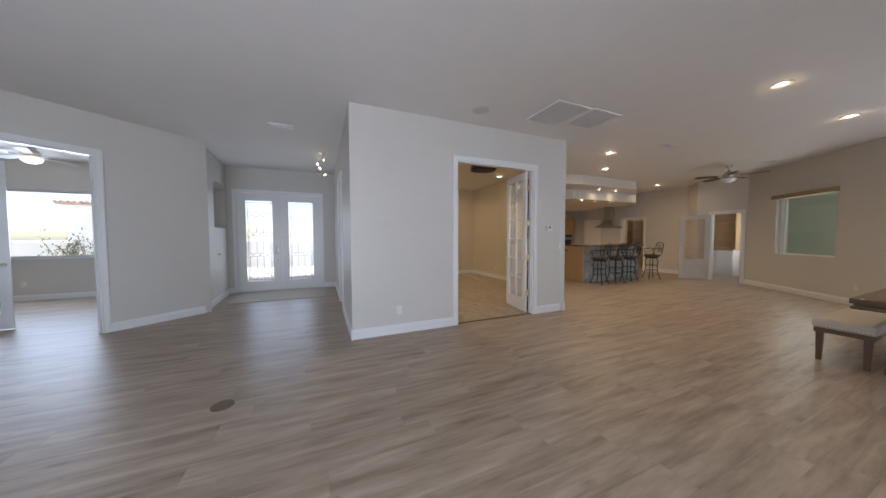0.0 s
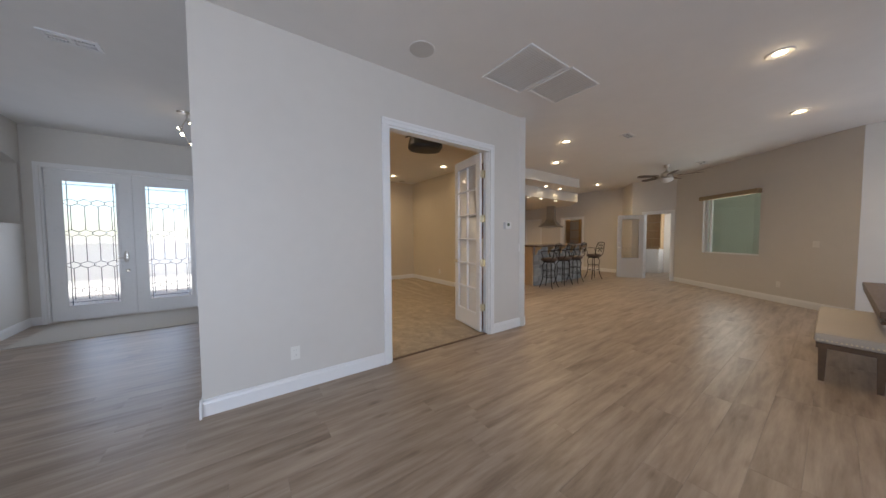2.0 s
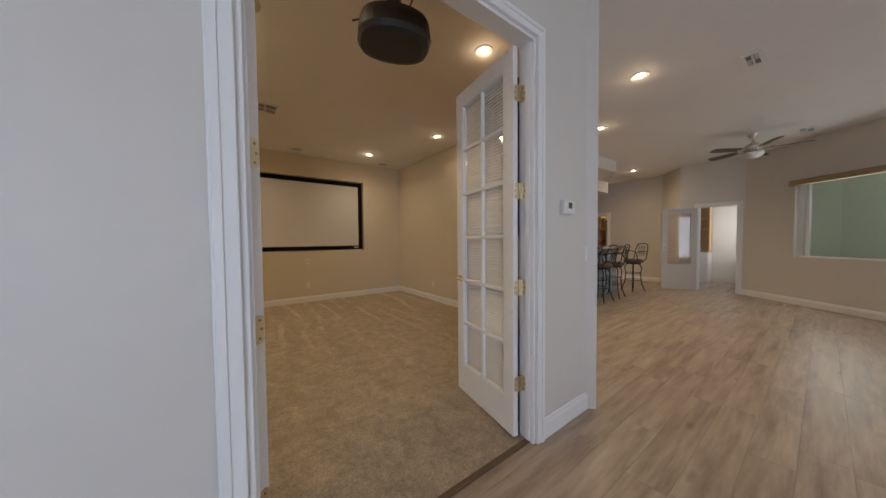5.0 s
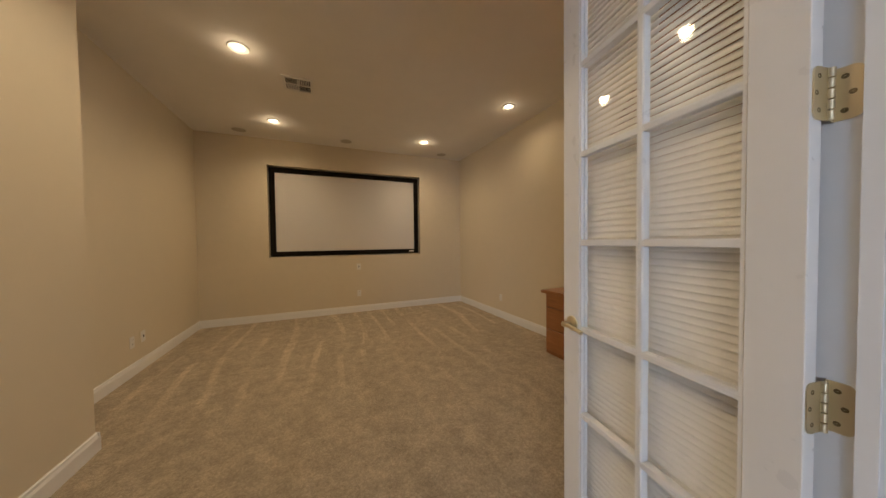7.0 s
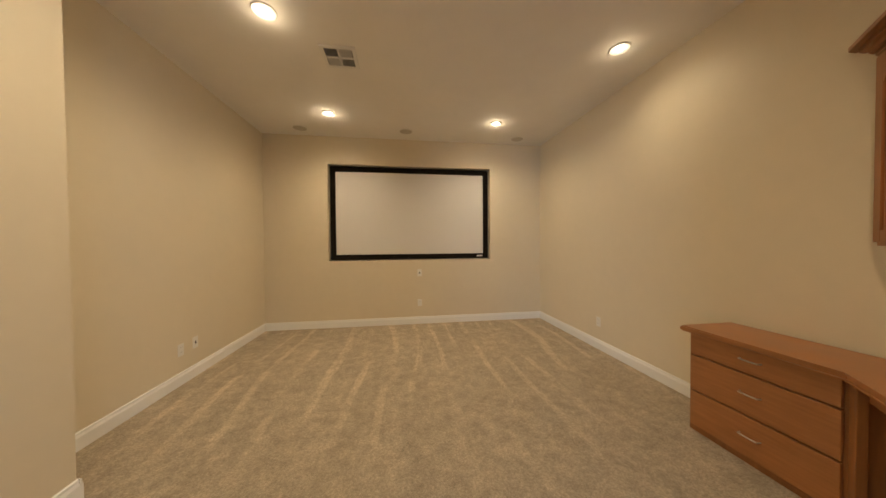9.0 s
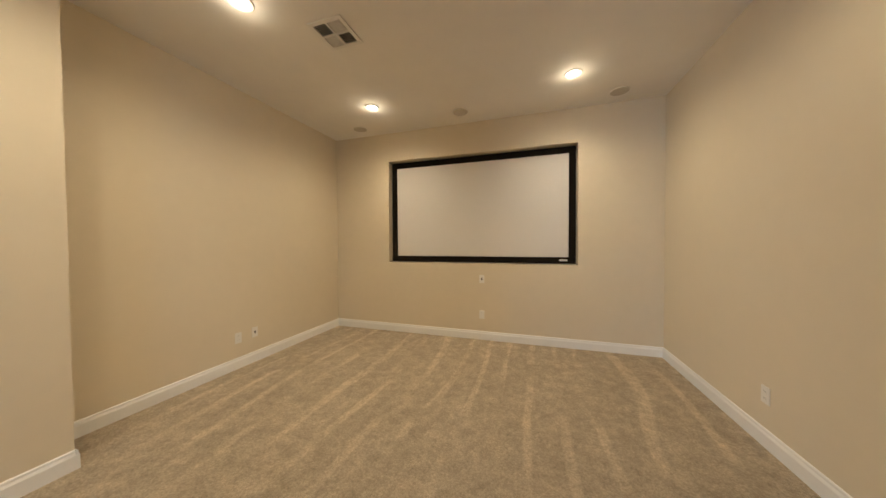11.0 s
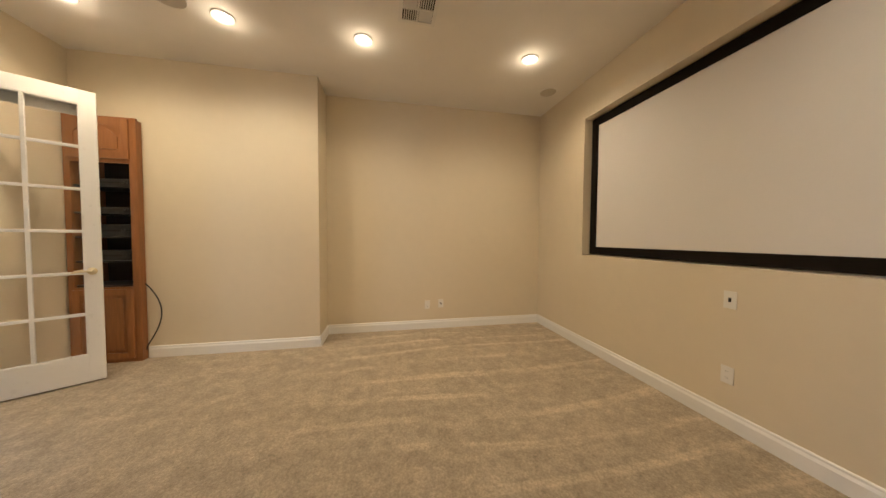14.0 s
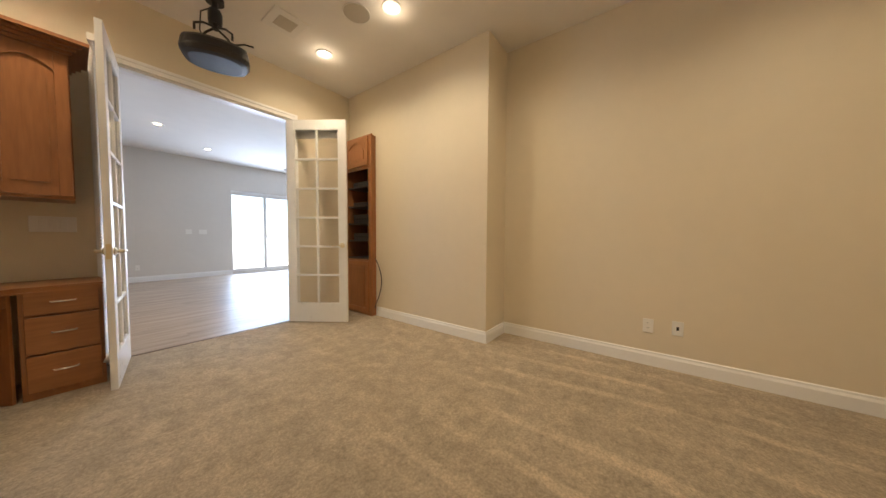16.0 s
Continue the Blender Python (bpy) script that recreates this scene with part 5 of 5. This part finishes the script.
# ---- patio sliders ----
sl = thing("window_2", pose(0, SLIDER_Y, 0), "wide wall of white-framed sliding glass doors", "window", kind="structure")
S0, S1, SH = -3.25, 1.1, 2.34
bpart("head_track", (S0, -0.16, SH - 0.06, S1, -0.03, SH), TRIM, sl, 0.003)
bpart("sill_track", (S0, -0.16, 0.03, S1, -0.03, 0.06), NICKEL, sl, 0.003)
for k in range(6):
    x = S0 + (S1 - S0) * k / 5
    bpart("door_stile", (max(S0, x - 0.035), -0.13, 0.06, min(S1, x + 0.035), -0.06, SH - 0.06), GRILLE, sl, 0.003)
for k in range(5):
    x0, x1 = S0 + (S1 - S0) * k / 5 + 0.035, S0 + (S1 - S0) * (k + 1) / 5 - 0.035
    for z0, z1 in ((0.06, 0.13), (SH - 0.12, SH - 0.06)):
        bpart("door_rail", (x0, -0.12, z0, x1, -0.07, z1), GRILLE, sl)
    p = bpart("pane", (x0, -0.098, 0.13, x1, -0.092, SH - 0.12), GLASS, sl)
    p.visible_shadow = False
plate(pose(1.72, SLIDER_Y, 1.17, 0, 0, 180), "switch", 0.16)
plate(pose(2.0, SLIDER_Y, 1.17, 0, 0, 180), "switch", 0.12)
plate(pose(2.9, SLIDER_Y, 0.33, 0, 0, 180), "outlet")

wd = thing("window_4", pose(0, SLIDER_Y, 0), "white-framed dining room window to the patio", "window", kind="structure")
for n, d in (("window_frame", (5.65, -0.14, 0.3, 8.05, -0.07, 0.35)), ("window_frame", (5.65, -0.14, 2.29, 8.05, -0.07, 2.34)), ("window_frame", (5.65, -0.14, 0.35, 5.70, -0.07, 2.29)), ("window_frame", (8.0, -0.14, 0.35, 8.05, -0.07, 2.29)), ("mullion", (6.82, -0.14, 0.35, 6.88, -0.07, 2.29))):
    bpart(n, d, TRIM, wd, 0.003)
for a, b in ((5.70, 6.82), (6.88, 8.0)):
    p = bpart("pane", (a, -0.108, 0.35, b, -0.102, 2.29), GLASS, wd)
    p.visible_shadow = False

# ---- dining table and bench ----
tbl = thing("dining_table", pose(4.76, -0.16, 0), "dark wood dining table with a thick shaped top edge", "table")
bm = bmesh.new()
prof = [(0.0, 0.755), (0.0, 0.70), (0.018, 0.685), (0.0, 0.672), (0.012, 0.655), (0.06, 0.655), (0.06, 0.70), (0.06, 0.755)]
box(bm, 0, 0, 0.705, 2.3, 1.03, 0.755, bevel=0.006)
box(bm, 0.02, 0.02, 0.682, 2.28, 1.01, 0.706, bevel=0.008)
box(bm, 0.006, 0.006, 0.655, 2.294, 1.024, 0.683, bevel=0.006)
part("tabletop", bm, DARKWOOD, tbl)
for x in (0.42, 1.76):
    bm = bmesh.new()
    box(bm, x, 0.44, 0.09, x + 0.14, 0.59, 0.655, bevel=0.01)
    part("pedestal", bm, DARKWOOD, tbl)
    bm = bmesh.new()
    box(bm, x - 0.01, 0.14, 0.0, x + 0.15, 0.89, 0.09, bevel=0.012)
    part("foot", bm, DARKWOOD, tbl)
bpart("stretcher", (0.56, 0.48, 0.22, 1.76, 0.55, 0.34), DARKWOOD, tbl, 0.006)

bench = thing("bench", pose(5.13, 0.78, 0), "dark wood bench with a nailhead-trimmed oatmeal linen seat", "bench")
BL, BWD, BH = 1.60, 0.38, 0.43
for x0 in (0.02, BL - 0.09):
    for y0 in (0.01, BWD - 0.075):
        bm = bmesh.new()
        vs = box(bm, x0, y0, 0.0, x0 + 0.065, y0 + 0.065, BH - 0.085, bevel=0.003)
        for v in vs:
            k = 1 - v.co.z / (BH - 0.085)
            cx, cy = x0 + 0.0325, y0 + 0.0325
            v.co.x = cx + (v.co.x - cx) * (0.82 - 0.28 * k) + (0.012 if x0 > 0.5 else -0.012) * k
            v.co.y = cy + (v.co.y - cy) * (0.82 - 0.28 * k)
        part("leg", bm, DARKWOOD, bench)
bm = bmesh.new()
box(bm, 0.015, 0.005, BH - 0.125, BL - 0.015, 0.03, BH - 0.08)
box(bm, 0.015, BWD - 0.03, BH - 0.125, BL - 0.015, BWD - 0.005, BH - 0.08)
box(bm, 0.015, 0.03, BH - 0.125, 0.04, BWD - 0.03, BH - 0.08)
box(bm, BL - 0.04, 0.03, BH - 0.125, BL - 0.015, BWD - 0.03, BH - 0.08)
part("seat_rail", bm, DARKWOOD, bench)
bm = bmesh.new()
box(bm, 0.0, -0.01, BH - 0.08, BL, BWD + 0.01, BH + 0.02, bevel=0.028)
seat = part("seat", bm, LINEN, bench, "oatmeal linen cushion", smooth=True)
bm = bmesh.new()
lathe(bm, [(0.0075, 0), (0.006, 0.003), (0.002, 0.0045)], None, 8)
nail = mesh_of("nail", bm, BRASS, True)
for k in range(64):
    x = 0.03 + k * (BL - 0.06) / 63
    for y, r in ((-0.01, 90), (BWD + 0.01, -90)):
        ob = new("nail", nail)
        ob.parent = seat
        ob.matrix_local = pose(x, y, BH - 0.048, r)
for k in range(15):
    y = 0.015 + k * (BWD - 0.03) / 14
    for x, r in ((0.0, -90), (BL, 90)):
        ob = new("nail", nail)
        ob.parent = seat
        ob.matrix_local = pose(x, y, BH - 0.048, 0, r)

# ---- patio window in the angled wall ----
pw = thing("window_3", line_frame(C0, C1)[0], "white-framed window onto the patio with a rolled tan blind", "window", kind="structure")
for n, d in (("window_frame", (0.90, 0.07, 0.90, 2.27, 0.13, 0.925)), ("window_frame", (0.90, 0.07, 2.25, 2.27, 0.13, 2.28)), ("window_frame", (0.90, 0.07, 0.925, 0.95, 0.13, 2.25)), ("window_frame", (2.24, 0.07, 0.925, 2.27, 0.13, 2.25)), ("mullion", (1.01, 0.075, 0.925, 1.05, 0.125, 2.25))):
    bpart(n, d, TRIM, pw, 0.003)
for a, b in ((0.95, 1.01), (1.05, 2.24)):
    p = bpart("pane", (a, 0.098, 0.925, b, 0.104, 2.25), GREENGLASS, pw)
    p.visible_shadow = False
bm = bmesh.new()
lathe(bm, [(0.045, 0.0), (0.045, 1.40)], pose(0.89, -0.05, 2.27, 0, 90), 18)
roll = part("roller_blind", bm, ROLLER, pw, "rolled tan fabric blind", smooth=True)
bpart("cassette", (0.87, -0.10, 2.225, 2.30, -0.002, 2.325), ROLLER, pw, 0.012)
pm = line_frame(C0, C1)[0]
bm = bmesh.new()
box(bm, -2.4, 2.6, -0.1, 4.2, 2.75, 2.9)
box(bm, 2.9, 0.3, -0.1, 3.05, 2.6, 2.9)
# Unseen roof, added to keep direct sun out of the patio.
box(bm, -0.1, 0.3, 2.9, 4.2, 2.75, 3.0)
solid("patio_wall", bm, SAGE, "pale sage stucco patio wall with an unseen roof added against sun", "wall", m=pm)
# Added wall that closes the gap where bright outdoors came through.
wall("wall_patio_end", (13.48, 2.45), (13.48, 3.84), -0.12, label="pale sage stucco wall added to block the bright outside", material=SAGE)
plate(pm @ pose(3.22, 0, 1.17), "switch", 0.10)
plate(pm @ pose(2.66, 0, 0.36), "outlet")
# First lamp is added outside the window to brighten the patio wall.
area_lamp("patio_fill", tuple(pm @ Vector((1.65, 0.35, 2.6))), tuple(pm @ Vector((1.6, 2.6, 1.2))), 1.5, 0.8, 9.0, (0.97, 1.0, 0.94))
area_lamp("patio_window_daylight", tuple(pm @ Vector((1.6, 0.04, 1.6))), tuple(pm @ Vector((1.6, -3.0, 1.6))), 1.1, 1.25, 5, (0.9, 1.0, 0.98))

# ---- study door, leaf, bookcase ----
sm = line_frame(DW0, DW1)[0]
st = thing("door_5", sm, "white cased doorway to the study", "door frame", kind="structure")
casing(st, SA, SB, SH5, 0.0, -1, 0.07)
liner(st, SA, SB, SH5, 0.002, 0.128)
sleaf = thing("study_door", sm @ pose(SA - 0.01, -0.045, 0.012, 0, 0, -148), "taupe half-glazed study door standing open", "door")
for n, d in (("stile", (0, -0.02, 0, 0.11, 0.02, 1.98)), ("stile", (0.60, -0.02, 0, 0.71, 0.02, 1.98)), ("bottom_rail", (0.11, -0.02, 0, 0.60, 0.02, 0.62)), ("top_rail", (0.11, -0.02, 1.86, 0.60, 0.02, 1.98))):
    bpart(n, d, DOORT, sleaf, 0.002)
bm = bmesh.new()
for bx in ((0.10, 0.60, 0.125, 1.88), (0.585, 0.60, 0.61, 1.88), (0.125, 0.60, 0.585, 0.625), (0.125, 1.855, 0.585, 1.88)):
    box(bm, bx[0], -0.026, bx[1], bx[2], 0.026, bx[3])
part("glazing_bead", bm, DOORT, sleaf)
bpart("pane", (0.11, -0.004, 0.62, 0.60, 0.004, 1.86), GLASS, sleaf)
bpart("lower_panel", (0.16, -0.024, 0.14, 0.55, 0.024, 0.50), DOORT, sleaf, 0.006)
for s in (-1, 1):
    lever(sleaf, 0.65, s * 0.02, 0.95, s, -1, NICKEL)
bm = bmesh.new()
lathe(bm, [(0.026, -0.026), (0.026, 0.026)], pose(0.65, 0, 1.10, 90), 16)
part("deadbolt", bm, NICKEL, sleaf)


def bookcase(m, w, label):
    b = thing("bookcase", m, label, "bookcase", "study bookcases")
    for n, d in (("side", (0, 0, 0.9, 0.025, 0.3, 2.5)), ("side", (w - 0.025, 0, 0.9, w, 0.3, 2.5)), ("back", (0.025, 0.28, 0.9, w - 0.025, 0.3, 2.48)), ("top", (0, -0.01, 2.48, w, 0.3, 2.52))):
        bpart(n, d, OAK, b)
    for z in (0.93, 1.22, 1.52, 1.82, 2.14):
        bpart("shelf", (0.025, 0.01, z, w - 0.025, 0.28, z + 0.02), OAK, b)
    bpart("base_cabinet", (0, -0.14, 0, w, 0.3, 0.86), GRILLE, b, 0.003, "pale painted base cabinet")
    bpart("counter", (-0.01, -0.17, 0.86, w + 0.01, 0.3, 0.9), OAK, b, 0.004)
    n = max(2, round(w / 0.42))
    for k in range(n):
        arch_door(b, pose(w * k / n + 0.01, -0.141, 0.08), w / n - 0.02, 0.74, arch=False, material=GRILLE, pull_x=w / n - 0.06, pull_z=0.62)
    return b


bookcase(pose(13.02, 6.27, 0.0, 0, 0, -90), 0.78, "oak bookcase over pale base cabinets in the study")
bookcase(pose(13.02, 5.47, 0.0, 0, 0, -90), 0.78, "oak bookcase with empty shelves in the study")

# ---- kitchen ----
isl = thing("kitchen_island", pose(7.22, 5.80, 0), "kitchen island faced in grey stone with a brown granite bar top", "kitchen island")
IL, ID = 2.45, 1.05
bpart("core", (0.02, 0.03, 0.0, IL, ID, 1.06), OAK, isl)
bpart("end_panel", (-0.02, 0.0, 0.0, 0.03, ID, 1.06), OAK, isl, 0.003)
bm = bmesh.new()
ov = 0.30
prism(bm, [(-0.12, -ov + 0.08), (0.1, -ov), (IL - 0.2, -ov), (IL + 0.16, -ov + 0.2), (IL + 0.16, 0.55), (-0.12, 0.55)], 1.06, 1.10)
bmesh.ops.bevel(bm, geom=bm.edges[:], offset=0.012, segments=2, affect="EDGES")
part("bar_top", bm, GRANITE, isl, "brown granite bar top")
bpart("worktop", (-0.03, 0.56, 0.90, IL + 0.05, ID + 0.05, 0.94), GRANITE, isl, 0.006)
for x in (0.1, 0.68, 1.26, 1.84, 2.36):
    bm = bmesh.new()
    prism(bm, [(0, 0.0), (-0.20, 0.0), (-0.19, -0.05), (-0.10, -0.09), (-0.04, -0.20), (0, -0.24)], x - 0.03, x + 0.03, m=Matrix(((0, 0, 1, 0), (1, 0, 0, 0), (0, 1, 0, 0), (0, 0, 0, 1))) @ pose(0, 0, 0))
    for v in bm.verts:
        v.co.z += 1.06
    part("corbel", bm, OAK, isl)


def bar_stool(m):
    s = thing("bar_stool", m, "swivel bar stool, wrought iron with scrolled back, brown seat", "bar stool", "bar stools at the island")
    bm = bmesh.new()
    lathe(bm, [(0.19, 0.70), (0.205, 0.715), (0.205, 0.75), (0.17, 0.775), (0.05, 0.785)], None, 24)
    part("seat", bm, LEATHER, s, "brown leather seat", smooth=True)
    bm = bmesh.new()
    lathe(bm, [(0.16, 0.66), (0.16, 0.70)], None, 20)
    part("swivel_plate", bm, IRON, s)
    for k in range(4):
        a = math.radians(45 + 90 * k)
        c, d = math.cos(a), math.sin(a)
        bm = bmesh.new()
        tube(bm, [(0.11 * c, 0.11 * d, 0.67), (0.17 * c, 0.17 * d, 0.58), (0.15 * c, 0.15 * d, 0.40), (0.17 * c, 0.17 * d, 0.20), (0.235 * c, 0.235 * d, 0.03), (0.25 * c, 0.25 * d, 0.0)], 0.011, 7)
        part("leg", bm, IRON, s, smooth=True)
    for r, z in ((0.158, 0.28), (0.153, 0.44)):
        bm = bmesh.new()
        tube(bm, [(r * math.cos(2 * math.pi * k / 24), r * math.sin(2 * math.pi * k / 24), z) for k in range(25)], 0.007, 6)
        part("foot_ring", bm, IRON, s, smooth=True)
    for sx in (-1, 1):
        bm = bmesh.new()
        tube(bm, [(sx * 0.16, -0.12, 0.72), (sx * 0.175, -0.19, 0.80), (sx * 0.17, -0.22, 0.98), (sx * 0.15, -0.25, 1.10)], 0.011, 7)
        part("back_post", bm, IRON, s, smooth=True)
        bm = bmesh.new()
        tube(bm, [(sx * 0.172, -0.215, 0.95), (sx * 0.215, -0.10, 0.965), (sx * 0.22, 0.05, 0.96), (sx * 0.215, 0.12, 0.93), (sx * 0.21, 0.10, 0.89), (sx * 0.19, 0.06, 0.76)], 0.010, 7)
        part("arm", bm, IRON, s, smooth=True)
    bm = bmesh.new()
    tube(bm, [(0.15 * math.cos(math.pi * k / 12), -0.25, 1.10 + 0.05 * math.sin(math.pi * k / 12)) for k in range(13)], 0.012, 7)
    part("crest_rail", bm, IRON, s, smooth=True)
    for cx in (-0.07, 0.0, 0.07):
        bm = bmesh.new()
        pts = []
        for k in range(30):
            a = k / 29 * 4 * math.pi
            pts.append((cx + 0.032 * math.cos(a) * (1 - 0.5 * abs(k / 29 - 0.5)), -0.235 + 0.0, 0.84 + 0.27 * k / 29 + 0.02 * math.sin(a)))
        tube(bm, pts, 0.007, 6)
        part("scroll", bm, IRON, s, smooth=True)
    return s


first = bar_stool(pose(7.40, 5.42, 0, 0, 0, 8))
for x, y, r in ((8.10, 5.44, -6), (8.72, 5.45, 4), (9.85, 5.48, 62)):
    copy_thing(first, pose(x, y, 0, 0, 0, r))

hood = thing("range_hood", pose(10.7, 7.55, -0.05, 0, 0, 20), "stainless steel island range hood", "range hood")
bm = bmesh.new()
rings = []
for hx, hy, z in ((0.50, 0.34, 1.74), (0.50, 0.34, 1.78), (0.40, 0.28, 1.83), (0.29, 0.21, 1.90), (0.19, 0.16, 1.99), (0.15, 0.15, 2.05)):
    rings.append([bm.verts.new((sx * hx, sy * hy, z)) for sx, sy in ((-1, -1), (1, -1), (1, 1), (-1, 1))])
for a, b in zip(rings, rings[1:]):
    for k in range(4):
        bm.faces.new((a[k], a[(k + 1) % 4], b[(k + 1) % 4], b[k]))
bm.faces.new(rings[0][::-1])
bm.faces.new(rings[-1])
part("canopy", bm, STEEL, hood)
bpart("flue", (-0.14, -0.14, 2.05, 0.14, 0.14, 2.56), STEEL, hood, 0.003)

bm = bmesh.new()
prism(bm, [(6.6, 6.9), (7.3, 6.22), (10.2, 6.22), (11.1, 7.0), (11.1, 9.6), (6.6, 9.6)], 2.50, 2.79)
solid("soffit", bm, PAINT, "dropped angular kitchen soffit", "ceiling")
bm = bmesh.new()
prism(bm, [(5.58, 5.9), (6.9, 5.62), (9.2, 5.62), (10.2, 6.2), (10.9, 7.0), (10.9, 10.9), (5.58, 10.9)], 2.79, 3.048)
solid("soffit_beam", bm, PAINT, "dropped ceiling over the kitchen side", "ceiling")
for x, y in ((7.8, 6.40), (8.42, 6.40), (9.23, 6.44)):
    can_light(x, y, 0.085, 2.50)
    can_lamp(x, y, 2.48, 18, SOFT, 172)
# Two unseen downlights, added to brighten the kitchen behind the hood.
for x, y in ((8.2, 8.4), (9.9, 8.5)):
    can_light(x, y, 0.085, 2.50)
    can_lamp(x, y, 2.48, 34, SOFT, 172)
for x, y in ((8.08, 6.0), (8.86, 6.03)):
    can_light(x, y, 0.085, 2.79)
    can_lamp(x, y, 2.77, 3, SOFT, 160)

# pantry, ivory door and oven cabinet
km2 = line_frame((KX, 10.9), (KX, 5.50))[0]
pd = thing("door_6", km2, "white cased pantry doorway", "door frame", kind="structure")
casing(pd, 3.10, 3.95, 2.04, 0.0, -1, 0.08)
liner(pd, 3.10, 3.95, 2.04, 0.002, 0.128)
ps = thing("pantry_shelves", pose(12.94, 6.45, 0), "pale wood pantry shelves, empty", "shelves")
for z in (0.4, 0.8, 1.2, 1.6, 2.0):
    bpart("shelf", (0, 0.0, z, 0.34, 1.83, z + 0.025), OAK, ps)
for y in (0.0, 0.6, 1.2, 1.805):
    bpart("upright", (0.02, y, 0, 0.34, y + 0.02, 2.4), OAK, ps)
# Unseen lamp with no fixture, added to brighten the pantry.
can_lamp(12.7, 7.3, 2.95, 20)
idr = thing("door_7", km2, "ivory panelled door in a white casing, closed", "door", kind="structure")
casing(idr, 1.30, 2.02, 2.04, 0.0, -1, 0.08)
bpart("leaf", (1.30, -0.012, 0.01, 2.02, -0.002, 2.04), PLATE, idr)
for z0, z1 in ((0.2, 0.9), (1.05, 1.95)):
    for x0 in (1.37, 1.70):
        bpart("raised_panel", (x0, -0.018, z0, x0 + 0.25, -0.012, z1), PLATE, idr, 0.002)

ov = thing("oven_cabinet", pose(10.0, 10.2, 0), "tall oak kitchen cabinet holding a steel wall oven", "cabinet")
bpart("carcass", (0, 0, 0, 1.85, 0.68, 2.3), OAK, ov, 0.004)
for k in range(4):
    arch_door(ov, pose(0.03 + k * 0.455, -0.001, 1.55), 0.44, 0.7, material=OAK, pull_x=0.4, pull_z=0.1)
for k in range(2):
    arch_door(ov, pose(0.03 + k * 0.455, -0.001, 0.1), 0.44, 0.72, material=OAK, pull_x=0.4, pull_z=0.6, arch=False)
# Flat dark sheet on the front: the shade over a counter, put into colour.
bpart("counter_recess", (0.02, -0.004, 0.88, 0.92, -0.001, 1.5), DARK, ov)
oven = bpart("oven", (1.0, -0.03, 0.75, 1.7, -0.001, 1.5), STEEL, ov, 0.006, "stainless wall oven")
bpart("oven_window", (1.1, -0.034, 0.85, 1.6, -0.0295, 1.2), BLACKP, oven, 0.002)
bpart("control_panel", (1.05, -0.034, 1.34, 1.65, -0.0295, 1.44), BLACKP, oven, 0.002)
bm = bmesh.new()
tube(bm, [(1.08, -0.03, 1.27), (1.08, -0.07, 1.27), (1.62, -0.07, 1.27), (1.62, -0.03, 1.27)], 0.011, 8)
part("oven_handle", bm, STEEL, oven, smooth=True)

bc = thing("base_cabinet", pose(5.8, 6.1, 0), "oak base cabinet run with a brown granite counter", "cabinet")
bpart("carcass", (0, 0, 0, 0.65, 3.4, 0.88), OAK, bc, 0.003)
bpart("counter", (-0.03, -0.03, 0.88, 0.68, 3.4, 0.92), GRANITE, bc, 0.006)

# ---- stone face of the island ----
rnd = random.Random(4)
z = 0.0
while z < 1.05:
    h = min(rnd.choice((0.11, 0.15, 0.19)), 1.055 - z)
    x = 0.03
    while x < IL:
        w = min(rnd.uniform(0.16, 0.42), IL - x)
        d = rnd.uniform(0.0, 0.018)
        bm = bmesh.new()
        box(bm, x + 0.003, -0.012 - d, z + 0.003, x + w - 0.003, 0.03, z + h - 0.003, bevel=0.006)
        part("stone", bm, STONE, isl)
        x += w
    z += h

# ---- plank floor ----
PW, PL = 0.185, 1.25
floor = thing("floor", pose(0, 0, 0), "greige oak-look vinyl plank floor", "floor", kind="structure")
near = bmesh.new()
box(near, 0.0003, 0.0003, -0.012, PL - 0.0003, PW - 0.0003, 0.0, bevel=0.0)
top = [f for f in near.faces if all(v.co.z > -0.001 for v in f.verts)]
bmesh.ops.bevel(near, geom=[e for f in top for e in f.edges], offset=0.0005, segments=1, affect="EDGES")
plank_mesh = mesh_of("plank", near, PLANK)
rest_v, rest_f = [], []
rnd = random.Random(11)
y = -2.0
while y < 11.0:
    x = -8.0 + rnd.uniform(0, PL)
    while x < 15.6:
        cx, cy = x + PL / 2, y + PW / 2
        if -3.2 < x < 8.0 and -0.3 < y < 3.8:
            ob = new("plank", plank_mesh)
            ob.parent = floor
            ob.location = (x, y, 0)
        else:
            n, g = len(rest_v), 0.0003
            for zz in (-0.012, 0.0):
                rest_v += [(x + g, y + g, zz), (x + PL - g, y + g, zz), (x + PL - g, y + PW - g, zz), (x + g, y + PW - g, zz)]
            rest_f += [tuple(n + k for k in q) for q in ((0, 3, 2, 1), (4, 5, 6, 7), (0, 1, 5, 4), (1, 2, 6, 5), (2, 3, 7, 6), (3, 0, 4, 7))]
        x += PL
    y += PW
me = bpy.data.meshes.new("planks")
me.from_pydata(rest_v, [], rest_f)
me.materials.append(PLANK)
ob = new("planks", me)
ob.parent = floor
tagged(ob, kind="stuff")
